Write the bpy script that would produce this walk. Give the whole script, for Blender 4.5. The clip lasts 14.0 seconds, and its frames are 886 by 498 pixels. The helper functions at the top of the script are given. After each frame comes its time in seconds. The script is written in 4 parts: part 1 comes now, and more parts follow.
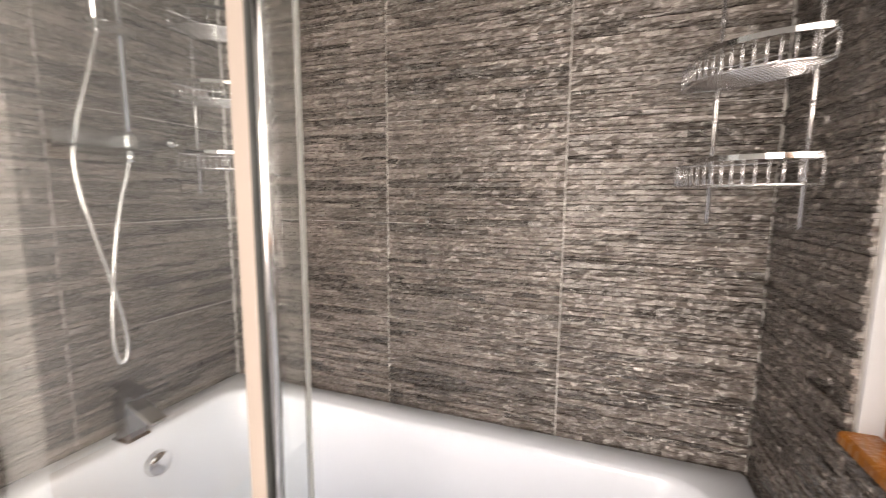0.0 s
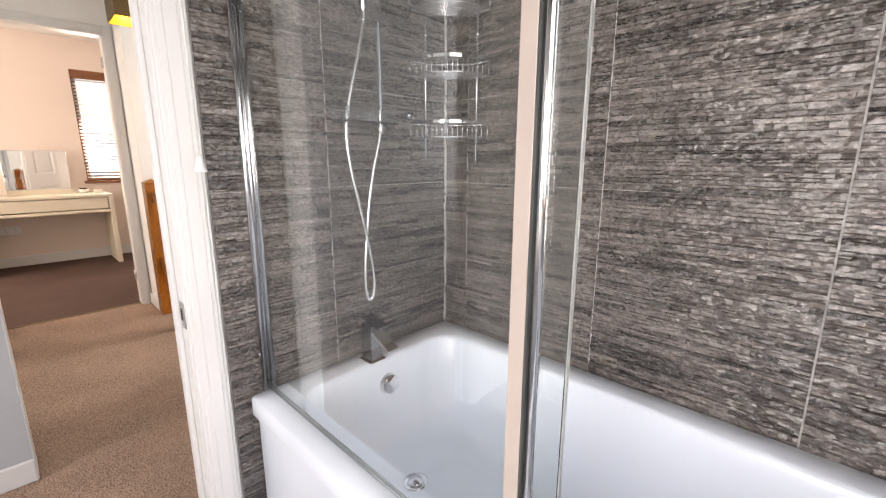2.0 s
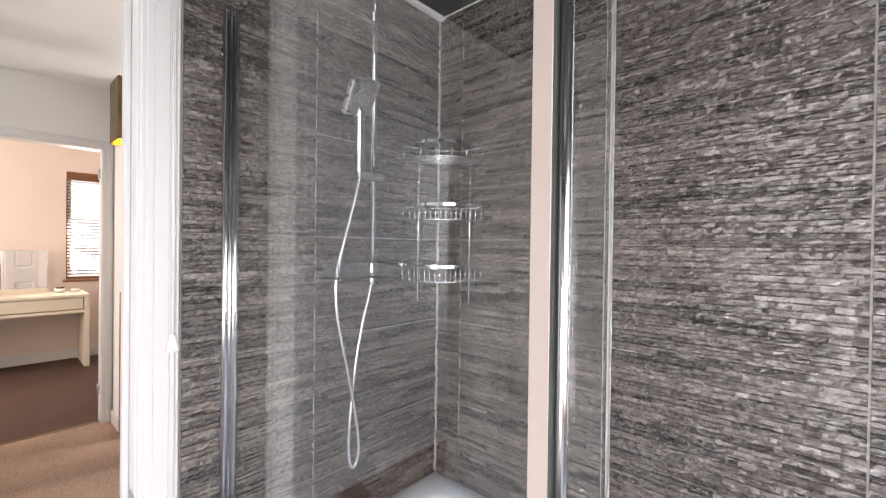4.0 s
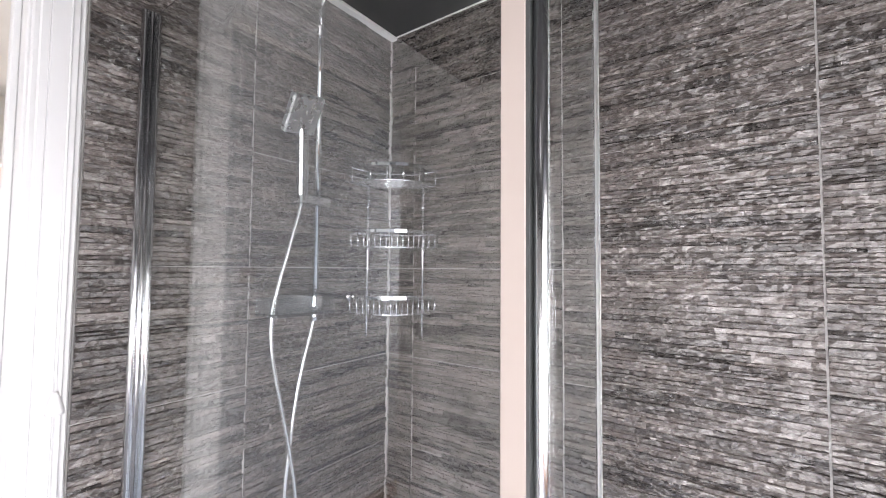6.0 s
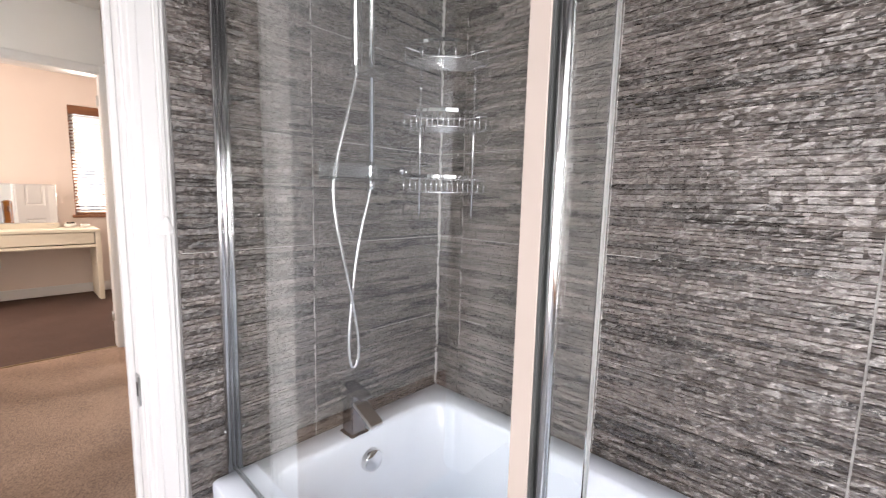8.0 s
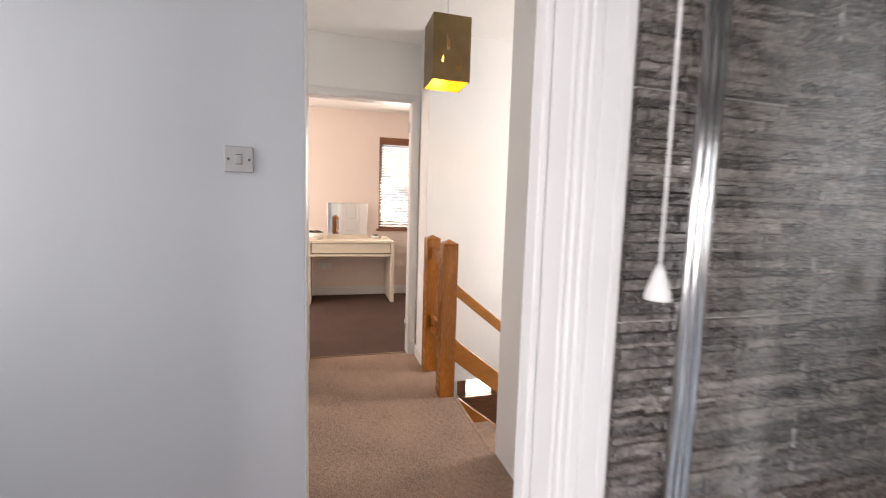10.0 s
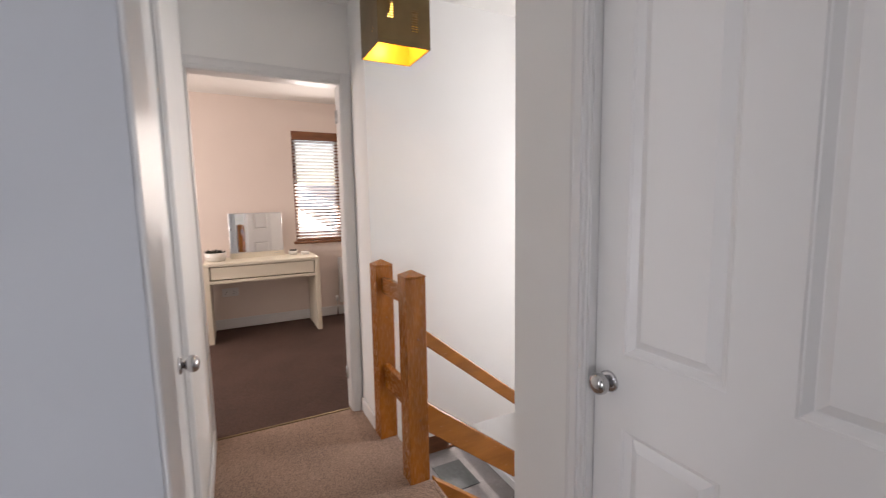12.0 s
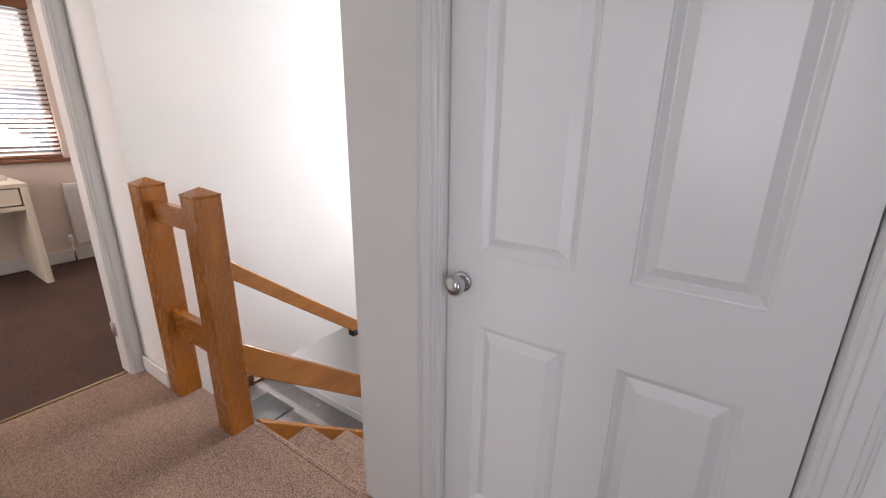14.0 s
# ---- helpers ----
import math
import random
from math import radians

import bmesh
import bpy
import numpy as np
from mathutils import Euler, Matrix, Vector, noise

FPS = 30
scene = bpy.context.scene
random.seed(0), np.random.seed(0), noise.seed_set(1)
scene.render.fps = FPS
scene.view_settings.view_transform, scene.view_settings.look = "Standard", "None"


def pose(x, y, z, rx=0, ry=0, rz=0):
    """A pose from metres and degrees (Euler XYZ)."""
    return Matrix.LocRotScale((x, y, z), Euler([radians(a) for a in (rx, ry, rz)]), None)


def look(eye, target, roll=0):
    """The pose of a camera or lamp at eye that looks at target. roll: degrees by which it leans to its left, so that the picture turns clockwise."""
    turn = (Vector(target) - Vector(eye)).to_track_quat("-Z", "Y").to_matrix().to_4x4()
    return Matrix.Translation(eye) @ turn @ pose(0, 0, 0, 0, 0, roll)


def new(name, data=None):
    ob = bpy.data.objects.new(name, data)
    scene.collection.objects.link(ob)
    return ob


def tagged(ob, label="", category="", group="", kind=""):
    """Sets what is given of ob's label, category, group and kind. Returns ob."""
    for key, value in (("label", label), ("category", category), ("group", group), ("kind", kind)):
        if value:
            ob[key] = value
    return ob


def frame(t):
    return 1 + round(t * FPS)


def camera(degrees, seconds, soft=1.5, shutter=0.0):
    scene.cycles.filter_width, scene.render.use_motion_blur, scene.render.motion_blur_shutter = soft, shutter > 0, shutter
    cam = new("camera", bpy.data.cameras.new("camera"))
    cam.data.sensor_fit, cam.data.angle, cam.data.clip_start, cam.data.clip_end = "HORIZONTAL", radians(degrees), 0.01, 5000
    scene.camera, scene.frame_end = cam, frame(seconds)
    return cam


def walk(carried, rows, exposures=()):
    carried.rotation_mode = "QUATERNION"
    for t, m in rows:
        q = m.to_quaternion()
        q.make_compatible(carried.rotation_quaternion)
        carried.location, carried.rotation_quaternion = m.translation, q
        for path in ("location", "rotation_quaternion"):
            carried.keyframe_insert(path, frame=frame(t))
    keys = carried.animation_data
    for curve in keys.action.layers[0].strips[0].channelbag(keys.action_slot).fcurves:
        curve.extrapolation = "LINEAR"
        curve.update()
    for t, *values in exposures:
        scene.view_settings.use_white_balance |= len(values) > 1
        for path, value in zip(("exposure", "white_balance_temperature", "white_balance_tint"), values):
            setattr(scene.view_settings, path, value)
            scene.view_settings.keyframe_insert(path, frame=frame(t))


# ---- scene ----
cam = camera(93.7, 14.0, soft=1.1, shutter=0.3)
PATH = [
    (0, (-0.002, 0.165, 1.148), (-0.694, 2.025, 0.899), 0.4),
    (0.5, (-0.039, 0.128, 1.127), (-1.148, 1.758, 0.792), 0.5),
    (1, (-0.074, 0.1, 1.112), (-1.312, 1.608, 0.671), 0.2),
    (1.5, (-0.074, 0.083, 1.101), (-1.374, 1.527, 0.626), -0.0),
    (2, (-0.09, 0.093, 1.151), (-1.448, 1.5, 0.734), 0.1),
    (2.5, (-0.112, 0.103, 1.205), (-1.509, 1.498, 0.882), 0.5),
    (3, (-0.127, 0.108, 1.259), (-1.533, 1.511, 1.025), 0.8),
    (3.5, (-0.146, 0.127, 1.302), (-1.535, 1.559, 1.164), 0.6),
    (4, (-0.158, 0.14, 1.345), (-1.505, 1.618, 1.33), 0.7),
    (4.2, (-0.163, 0.143, 1.365), (-1.489, 1.64, 1.392), 0.6),
    (6.3, (-0.217, 0.22, 1.367), (-1.374, 1.849, 1.458), 0.7),
    (6.5, (-0.215, 0.228, 1.342), (-1.38, 1.854, 1.382), 0.7),
    (7, (-0.183, 0.229, 1.292), (-1.409, 1.808, 1.219), 0.9),
    (7.5, (-0.165, 0.195, 1.252), (-1.436, 1.73, 1.081), 1.1),
    (8, (-0.156, 0.171, 1.212), (-1.518, 1.616, 0.966), 1.4),
    (8.5, (-0.227, 0.15, 1.206), (-1.729, 1.442, 0.934), 0.8),
    (9, (-0.413, 0.137, 1.215), (-2.078, 1.215, 0.959), 1.3),
    (9.2, (-0.468, 0.118, 1.207), (-2.217, 1.057, 0.966), 1.7),
    (11.3, (-1.397, 0.057, 1.275), (-3.356, 0.415, 1.093), 0.7),
    (11.5, (-1.458, 0.056, 1.299), (-3.373, 0.596, 1.094), -0.1),
    (12, (-1.555, 0.092, 1.321), (-3.327, 0.992, 1.099), -1.0),
    (12.5, (-1.663, 0.116, 1.323), (-3.177, 1.396, 1.056), -1.7),
    (13, (-1.711, 0.105, 1.321), (-2.939, 1.645, 0.976), -0.9),
    (13.5, (-1.728, 0.103, 1.283), (-2.792, 1.72, 0.783), 0.1),
    (14, (-1.757, 0.082, 1.252), (-2.828, 1.665, 0.662), 0.7),
]
EXPOSURES = [(0, 0.80, 8700, 19), (1.2, 0.66, 8000, 18), (2.5, 0.64, 7400, 17), (4, 0.67, 7100, 17), (6.5, 0.90, 6900, 17), (7.5, 0.82, 7000, 17), (9, 0.66, 7500, 18), (11.3, 0.10, 6800, 18), (12.5, -0.03, 6800, 18), (14, 0.17, 6600, 18)]
walk(cam, [(t, look(eye, target, roll)) for t, eye, target, roll in PATH], EXPOSURES)

# ---- world and light ----
world = bpy.data.worlds.new("world")
scene.world = world
world.use_nodes = True
sky = world.node_tree.nodes.new("ShaderNodeTexSky")
sky.sky_type, sky.sun_disc = "NISHITA", False
sky.sun_elevation, sky.sun_rotation = radians(42), radians(-90)
background = world.node_tree.nodes["Background"]
background.inputs[1].default_value = 0.15
world.node_tree.links.new(sky.outputs[0], background.inputs[0])


def lamp(name, kind, m, energy, color, size=0.1, size_y=None, angle=None):
    data = bpy.data.lights.new(name, kind)
    data.energy, data.color = energy, color
    if kind == "AREA":
        data.shape, data.size, data.size_y = "RECTANGLE", size, size_y
    elif kind == "SUN":
        data.angle = angle
    else:
        data.shadow_soft_size = size
    ob = new(name, data)
    ob.matrix_world = m
    return ob


lamp("sun", "SUN", look((-9, 0.3, 8), (0, 0, 0)), 3.0, (1.0, 0.95, 0.88), angle=radians(0.5))
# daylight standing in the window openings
lamp("bathroom_window_light", "AREA", look((0.44, 0.34, 1.36), (-1, 0.42, 0.95)), 6.5, (0.91, 0.955, 1.0), 1.1, 1.1)
# fill for the north tiles, set in an added south window out of view
lamp("bathroom_side_fill_light", "AREA", look((-0.02, -0.735, 0.98), (-0.06, 1, 0.75)), 16.5, (0.94, 0.955, 1.0), 0.6, 1.0)
lamp("bedroom_window_light", "AREA", look((-6.50, 1.0, 1.6), (-5, 0.8, 1.3)), 14, (1.0, 0.93, 0.85), 0.48, 1.15)
# bedroom fill in an added south window that is never in view
lamp("bedroom_far_fill_light", "AREA", look((-5.4, -1.68, 1.5), (-5.4, 0, 1.3)), 38, (1.0, 0.90, 0.82), 1.6, 1.2)
# brightens the stair wall from an added window out of sight
lamp("stairwell_fill_light", "AREA", look((-2.98, 3.14, 1.35), (-3.05, 0, 0.9)), 33, (0.97, 0.995, 1.0), 0.62, 1.35)
# landing fill; the opening it stands in is added and unseen
lamp("landing_fill_light", "AREA", look((-1.74, -1.47, 1.42), (-1.76, 0.5, 1.2)), 11.5, (0.95, 0.97, 1.0), 0.5, 1.1)
lamp("hall_door_light", "AREA", look((-6.91, 2.5, -1.3), (-5, 2.6, -2.2)), 13, (1.0, 0.98, 0.95), 0.5, 1.2)


# ---- materials ----


def mat(name, color, rough=0.5, metal=0.0, var=0.08, scale=6.0, bump=0.0, bscale=80.0, island=0.0, objects=0.0, stretch=(1, 1, 1), dark=None, coat=0.0):
    m = bpy.data.materials.new(name)
    m.use_nodes = True
    nt = m.node_tree
    nodes, link = nt.nodes, nt.links.new
    b = nodes["Principled BSDF"]
    b.inputs["Roughness"].default_value, b.inputs["Metallic"].default_value = rough, metal
    b.inputs["Coat Weight"].default_value = coat
    co = nodes.new("ShaderNodeTexCoord")
    mp = nodes.new("ShaderNodeMapping")
    mp.inputs["Scale"].default_value = stretch
    link(co.outputs["Object"], mp.inputs[0])
    if objects:
        own = nodes.new("ShaderNodeObjectInfo")
        shift = nodes.new("ShaderNodeVectorMath")
        shift.operation = "SCALE"
        shift.inputs[0].default_value = (7, 5, 9)
        link(own.outputs["Random"], shift.inputs[3])
        link(shift.outputs[0], mp.inputs["Location"])
    big, fine = nodes.new("ShaderNodeTexNoise"), nodes.new("ShaderNodeTexNoise")
    big.inputs["Scale"].default_value, big.inputs["Detail"].default_value = scale, 5
    fine.inputs["Scale"].default_value, fine.inputs["Detail"].default_value = bscale, 3
    link(mp.outputs[0], big.inputs[0])
    link(mp.outputs[0], fine.inputs[0])
    mix = nodes.new("ShaderNodeMix")
    mix.data_type = "RGBA"
    d = dark if dark else tuple(c * (1 - 2 * var) for c in color)
    mix.inputs[6].default_value = (*d, 1)
    mix.inputs[7].default_value = (*[min(1, c * (1 + var)) for c in color], 1)
    add = nodes.new("ShaderNodeMath")
    add.operation = "MULTIPLY_ADD"
    add.inputs[1].default_value = 0.35
    link(fine.outputs[0], add.inputs[0])
    ramp = nodes.new("ShaderNodeMapRange")
    ramp.inputs[1].default_value, ramp.inputs[2].default_value = 0.3, 0.7
    link(big.outputs[0], ramp.inputs[0])
    sc = nodes.new("ShaderNodeMath")
    sc.operation = "MULTIPLY"
    sc.inputs[1].default_value = 0.72
    link(ramp.outputs[0], sc.inputs[0])
    link(sc.outputs[0], add.inputs[2])
    link(add.outputs[0], mix.inputs[0])
    out = mix.outputs[2]
    for amount, source in ((island, "island"), (objects, "object")):
        if amount:
            if source == "island":
                g = nodes.new("ShaderNodeNewGeometry")
                rnd = g.outputs["Random Per Island"]
            else:
                g = nodes.new("ShaderNodeObjectInfo")
                rnd = g.outputs["Random"]
            r = nodes.new("ShaderNodeMapRange")
            r.inputs[3].default_value, r.inputs[4].default_value = 1 - amount, 1 + amount
            link(rnd, r.inputs[0])
            mul = nodes.new("ShaderNodeVectorMath")
            mul.operation = "SCALE"
            link(out, mul.inputs[0])
            link(r.outputs[0], mul.inputs[3])
            out = mul.outputs[0]
    link(out, b.inputs["Base Color"])
    rr = nodes.new("ShaderNodeMapRange")
    rr.inputs[3].default_value, rr.inputs[4].default_value = max(0.02, rough * 0.85), min(1, rough * 1.15)
    link(fine.outputs[0], rr.inputs[0])
    link(rr.outputs[0], b.inputs["Roughness"])
    if bump:
        bp = nodes.new("ShaderNodeBump")
        bp.inputs["Strength"].default_value, bp.inputs["Distance"].default_value = bump, 0.003
        link(fine.outputs[0], bp.inputs["Height"])
        link(bp.outputs[0], b.inputs["Normal"])
    return m


def carpet(name, color):
    """Cut pile: tufts of light and dark yarn with trodden patches."""
    m = bpy.data.materials.new(name)
    m.use_nodes = True
    nodes, link = m.node_tree.nodes, m.node_tree.links.new
    b = nodes["Principled BSDF"]
    b.inputs["Roughness"].default_value = 0.95
    co = nodes.new("ShaderNodeTexCoord")
    tuft, clump, big = (nodes.new("ShaderNodeTexNoise") for _ in range(3))
    for n, sc, de in ((tuft, 160, 2), (clump, 45, 3), (big, 3.5, 3)):
        n.inputs["Scale"].default_value, n.inputs["Detail"].default_value = sc, de
        link(co.outputs["Object"], n.inputs[0])
    total = None
    for n, lo, hi, w in ((tuft, 0.34, 0.66, 0.62), (clump, 0.3, 0.7, 0.24), (big, 0.35, 0.65, 0.14)):
        r = nodes.new("ShaderNodeMapRange")
        r.inputs[1].default_value, r.inputs[2].default_value, r.inputs[4].default_value = lo, hi, w
        link(n.outputs[0], r.inputs[0])
        if total is None:
            total = r.outputs[0]
        else:
            a = nodes.new("ShaderNodeMath")
            link(total, a.inputs[0])
            link(r.outputs[0], a.inputs[1])
            total = a.outputs[0]
    mix = nodes.new("ShaderNodeMix")
    mix.data_type = "RGBA"
    mix.inputs[6].default_value = (*[c * 0.32 for c in color], 1)
    mix.inputs[7].default_value = (*[min(1, c * 1.8) for c in color], 1)
    link(total, mix.inputs[0])
    link(mix.outputs[2], b.inputs["Base Color"])
    bp = nodes.new("ShaderNodeBump")
    bp.inputs["Strength"].default_value, bp.inputs["Distance"].default_value = 1.0, 0.0035
    link(total, bp.inputs["Height"])
    link(bp.outputs[0], b.inputs["Normal"])
    return m


def glass(name, tint, rough=0.0):
    m = bpy.data.materials.new(name)
    m.use_nodes = True
    b = m.node_tree.nodes["Principled BSDF"]
    b.inputs["Base Color"].default_value = (*tint, 1)
    b.inputs["Roughness"].default_value = rough
    b.inputs["Transmission Weight"].default_value = 1.0
    b.inputs["IOR"].default_value = 1.62
    return m


def glowing(name, color, strength):
    m = bpy.data.materials.new(name)
    m.use_nodes = True
    b = m.node_tree.nodes["Principled BSDF"]
    b.inputs["Base Color"].default_value = (*color, 1)
    b.inputs["Emission Color"].default_value = (*color, 1)
    b.inputs["Emission Strength"].default_value = strength
    return m


WHITE_WALL = mat("white_wall_paint", (0.80, 0.80, 0.79), 0.75, var=0.02, scale=2, bump=0.03, bscale=220)
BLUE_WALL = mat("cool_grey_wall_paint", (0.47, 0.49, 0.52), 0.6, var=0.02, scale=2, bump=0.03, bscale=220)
GLOSS_CEILING = mat("grey_gloss_ceiling_panel", (0.06, 0.06, 0.062), 0.12, var=0.05, scale=3)
PINK_WALL = mat("blush_wall_paint", (0.77, 0.67, 0.61), 0.75, var=0.02, scale=2, bump=0.03, bscale=220)
CEILING = mat("ceiling_paint", (0.82, 0.81, 0.79), 0.8, var=0.02, scale=3, bump=0.08, bscale=140)
GLOSS = mat("white_gloss_paint", (0.72, 0.72, 0.72), 0.32, var=0.006, scale=3, bump=0.012, bscale=120)
CARPET = carpet("taupe_carpet", (0.32, 0.218, 0.165))
CARPET_GREY = carpet("grey_hall_carpet", (0.20, 0.185, 0.185))
CARPET_DARK = carpet("brown_carpet", (0.075, 0.041, 0.031))
PINE = mat("varnished_pine", (0.37, 0.124, 0.015), 0.27, var=0.19, scale=4.5, bump=0.008, bscale=30, stretch=(6, 6, 0.7), coat=0.3)
PINE_X = mat("varnished_pine_rail", (0.37, 0.124, 0.015), 0.27, var=0.19, scale=4.5, bump=0.008, bscale=30, stretch=(0.7, 6, 6), coat=0.3)
WOOD = mat("brown_wood", (0.22, 0.085, 0.035), 0.35, var=0.2, scale=4, bump=0.05, bscale=50, stretch=(1, 1, 6))


def split_face(name, color):
    """Glazed split-stone strips: streaks along the strip, small chipped facets that glint."""
    m = mat(name, color, 0.27, var=0.24, scale=30, bump=0.6, bscale=150, island=0.60, objects=0.06, stretch=(0.6, 1, 2.0), coat=0.6)
    nt = m.node_tree
    nodes, link = nt.nodes, nt.links.new
    b = nodes["Principled BSDF"]
    b.inputs["Specular IOR Level"].default_value = 1.0
    b.inputs["Coat Roughness"].default_value = 0.24
    co, mp = nodes.new("ShaderNodeTexCoord"), nodes.new("ShaderNodeMapping")
    mp.inputs["Scale"].default_value = (120, 12, 150)
    link(co.outputs["Object"], mp.inputs[0])
    wob = nodes.new("ShaderNodeTexNoise")
    wob.inputs["Scale"].default_value, wob.inputs["Detail"].default_value = 1.3, 2
    link(mp.outputs[0], wob.inputs[0])
    bent = nodes.new("ShaderNodeVectorMath")
    bent.operation = "ADD"
    link(mp.outputs[0], bent.inputs[0])
    link(wob.outputs["Color"], bent.inputs[1])
    cell = nodes.new("ShaderNodeTexVoronoi")
    cell.inputs["Scale"].default_value = 1.0
    link(bent.outputs[0], cell.inputs["Vector"])
    tilt = nodes.new("ShaderNodeVectorMath")
    tilt.operation = "MULTIPLY_ADD"
    tilt.inputs[1].default_value, tilt.inputs[2].default_value = (0.66, 0.66, 0.66), (-0.33, -0.33, -0.33)
    link(cell.outputs["Color"], tilt.inputs[0])
    total = nodes.new("ShaderNodeVectorMath")
    total.operation = "ADD"
    bp = [n for n in nodes if n.bl_idname == "ShaderNodeBump"][0]
    link(bp.outputs[0], total.inputs[0])
    link(tilt.outputs[0], total.inputs[1])
    unit = nodes.new("ShaderNodeVectorMath")
    unit.operation = "NORMALIZE"
    link(total.outputs[0], unit.inputs[0])
    link(unit.outputs[0], b.inputs["Normal"])
    return m


SLATE = split_face("split_face_tile", (0.118, 0.102, 0.094))
GROUT = mat("pale_grout", (0.42, 0.41, 0.40), 0.8, var=0.06, scale=20)
ACRYLIC = mat("white_acrylic", (0.78, 0.845, 0.94), 0.10, var=0.01, scale=2)
CHROME = mat("chrome", (0.82, 0.83, 0.85), 0.06, 1.0, var=0.02, scale=4)
SATIN = mat("satin_aluminium", (0.72, 0.72, 0.73), 0.28, 1.0, var=0.03, scale=5)
# the tap's dark tile reflections are put into this chrome colour; switch screws share it
DARKENED_CHROME = mat("darkened_chrome", (0.26, 0.26, 0.27), 0.10, 1.0, var=0.05, scale=5)
BEAD = mat("chrome_bead", (0.55, 0.55, 0.56), 0.12, 1.0, var=0.04, scale=5)
GREY_PLASTIC = mat("grey_switch_plate", (0.36, 0.35, 0.355), 0.35, var=0.04, scale=8)
# chrome post: the pale wall it reflects is put into this cream colour
POST = mat("chrome_post_cream_reflection", (0.42, 0.365, 0.33), 0.22, 0.0, var=0.015, scale=3)
POLISHED = mat("polished_aluminium", (0.80, 0.80, 0.81), 0.17, 1.0, var=0.03, scale=5)
WIRE = mat("bright_chromed_wire", (0.88, 0.88, 0.90), 0.20, 0.9, var=0.02, scale=5)
STEEL = mat("brushed_steel", (0.55, 0.55, 0.55), 0.3, 1.0, var=0.05, scale=20)
PLASTIC = mat("white_plastic", (0.78, 0.78, 0.78), 0.35, var=0.02, scale=6)
DESK = mat("cream_lacquer", (0.74, 0.68, 0.56), 0.35, var=0.02, scale=3)
BRASS = mat("perforated_brass_outside", (0.20, 0.135, 0.06), 0.42, 0.6, var=0.12, scale=8)
GOLD = mat("gold_lining", (0.95, 0.50, 0.07), 0.4, 0.4, var=0.04, scale=8)
LEAF = mat("dark_leaf", (0.035, 0.04, 0.03), 0.6, var=0.3, scale=40)
POT = mat("white_ceramic", (0.76, 0.74, 0.70), 0.3, var=0.02, scale=10)
RUBBER = mat("dark_rubber_mat", (0.05, 0.055, 0.055), 0.7, var=0.2, scale=20, bump=0.6, bscale=60)
VINYL = mat("grey_floor_vinyl", (0.15, 0.158, 0.17), 0.4, var=0.1, scale=5, bump=0.05)
DARK = mat("dark_gap", (0.03, 0.03, 0.03), 0.8, var=0.1)
BRICK = mat("far_red_brick", (0.60, 0.36, 0.31), 0.9, var=0.15, scale=2)
ROOF = mat("far_slate_roof", (0.42, 0.44, 0.52), 0.8, var=0.15, scale=2)
GRASS = mat("lawn", (0.08, 0.12, 0.05), 0.9, var=0.25, scale=1)
SLAT = mat("pale_blind_slat", (0.74, 0.73, 0.75), 0.5, var=0.02, scale=6)
thin = SLAT.node_tree.nodes.new("ShaderNodeBsdfTranslucent")
thin.inputs[0].default_value = (0.8, 0.79, 0.78, 1)
half = SLAT.node_tree.nodes.new("ShaderNodeMixShader")
half.inputs[0].default_value = 0.7
SLAT.node_tree.links.new(SLAT.node_tree.nodes["Principled BSDF"].outputs[0], half.inputs[1])
SLAT.node_tree.links.new(thin.outputs[0], half.inputs[2])
SLAT.node_tree.links.new(half.outputs[0], SLAT.node_tree.nodes["Material Output"].inputs[0])
GLASS = glass("clear_glass", (0.97, 1.0, 0.985))
MIRROR = mat("mirror_silver", (0.9, 0.91, 0.91), 0.02, 1.0, var=0.005)
FROST = glass("frosted_glass", (0.97, 0.98, 1.0), 0.5)
BULB = glowing("warm_bulb", (1.0, 0.62, 0.12), 9.0)

# ---- building helpers ----


def box(bm, x0, x1, y0, y1, z0, z1, bevel=0.0, seg=1):
    """A box, with its edges bevelled."""
    r = bmesh.ops.create_cube(bm, size=1.0)
    vs = r["verts"]
    bmesh.ops.scale(bm, vec=(x1 - x0, y1 - y0, z1 - z0), verts=vs)
    bmesh.ops.translate(bm, vec=((x0 + x1) / 2, (y0 + y1) / 2, (z0 + z1) / 2), verts=vs)
    if bevel:
        es = list({e for v in vs for e in v.link_edges})
        bmesh.ops.bevel(bm, geom=es, offset=bevel, segments=seg, affect="EDGES", profile=0.5)
    return bm


def boxes(*rows, bevel=0.0):
    bm = bmesh.new()
    for r in rows:
        box(bm, *r, bevel=bevel)
    return bm


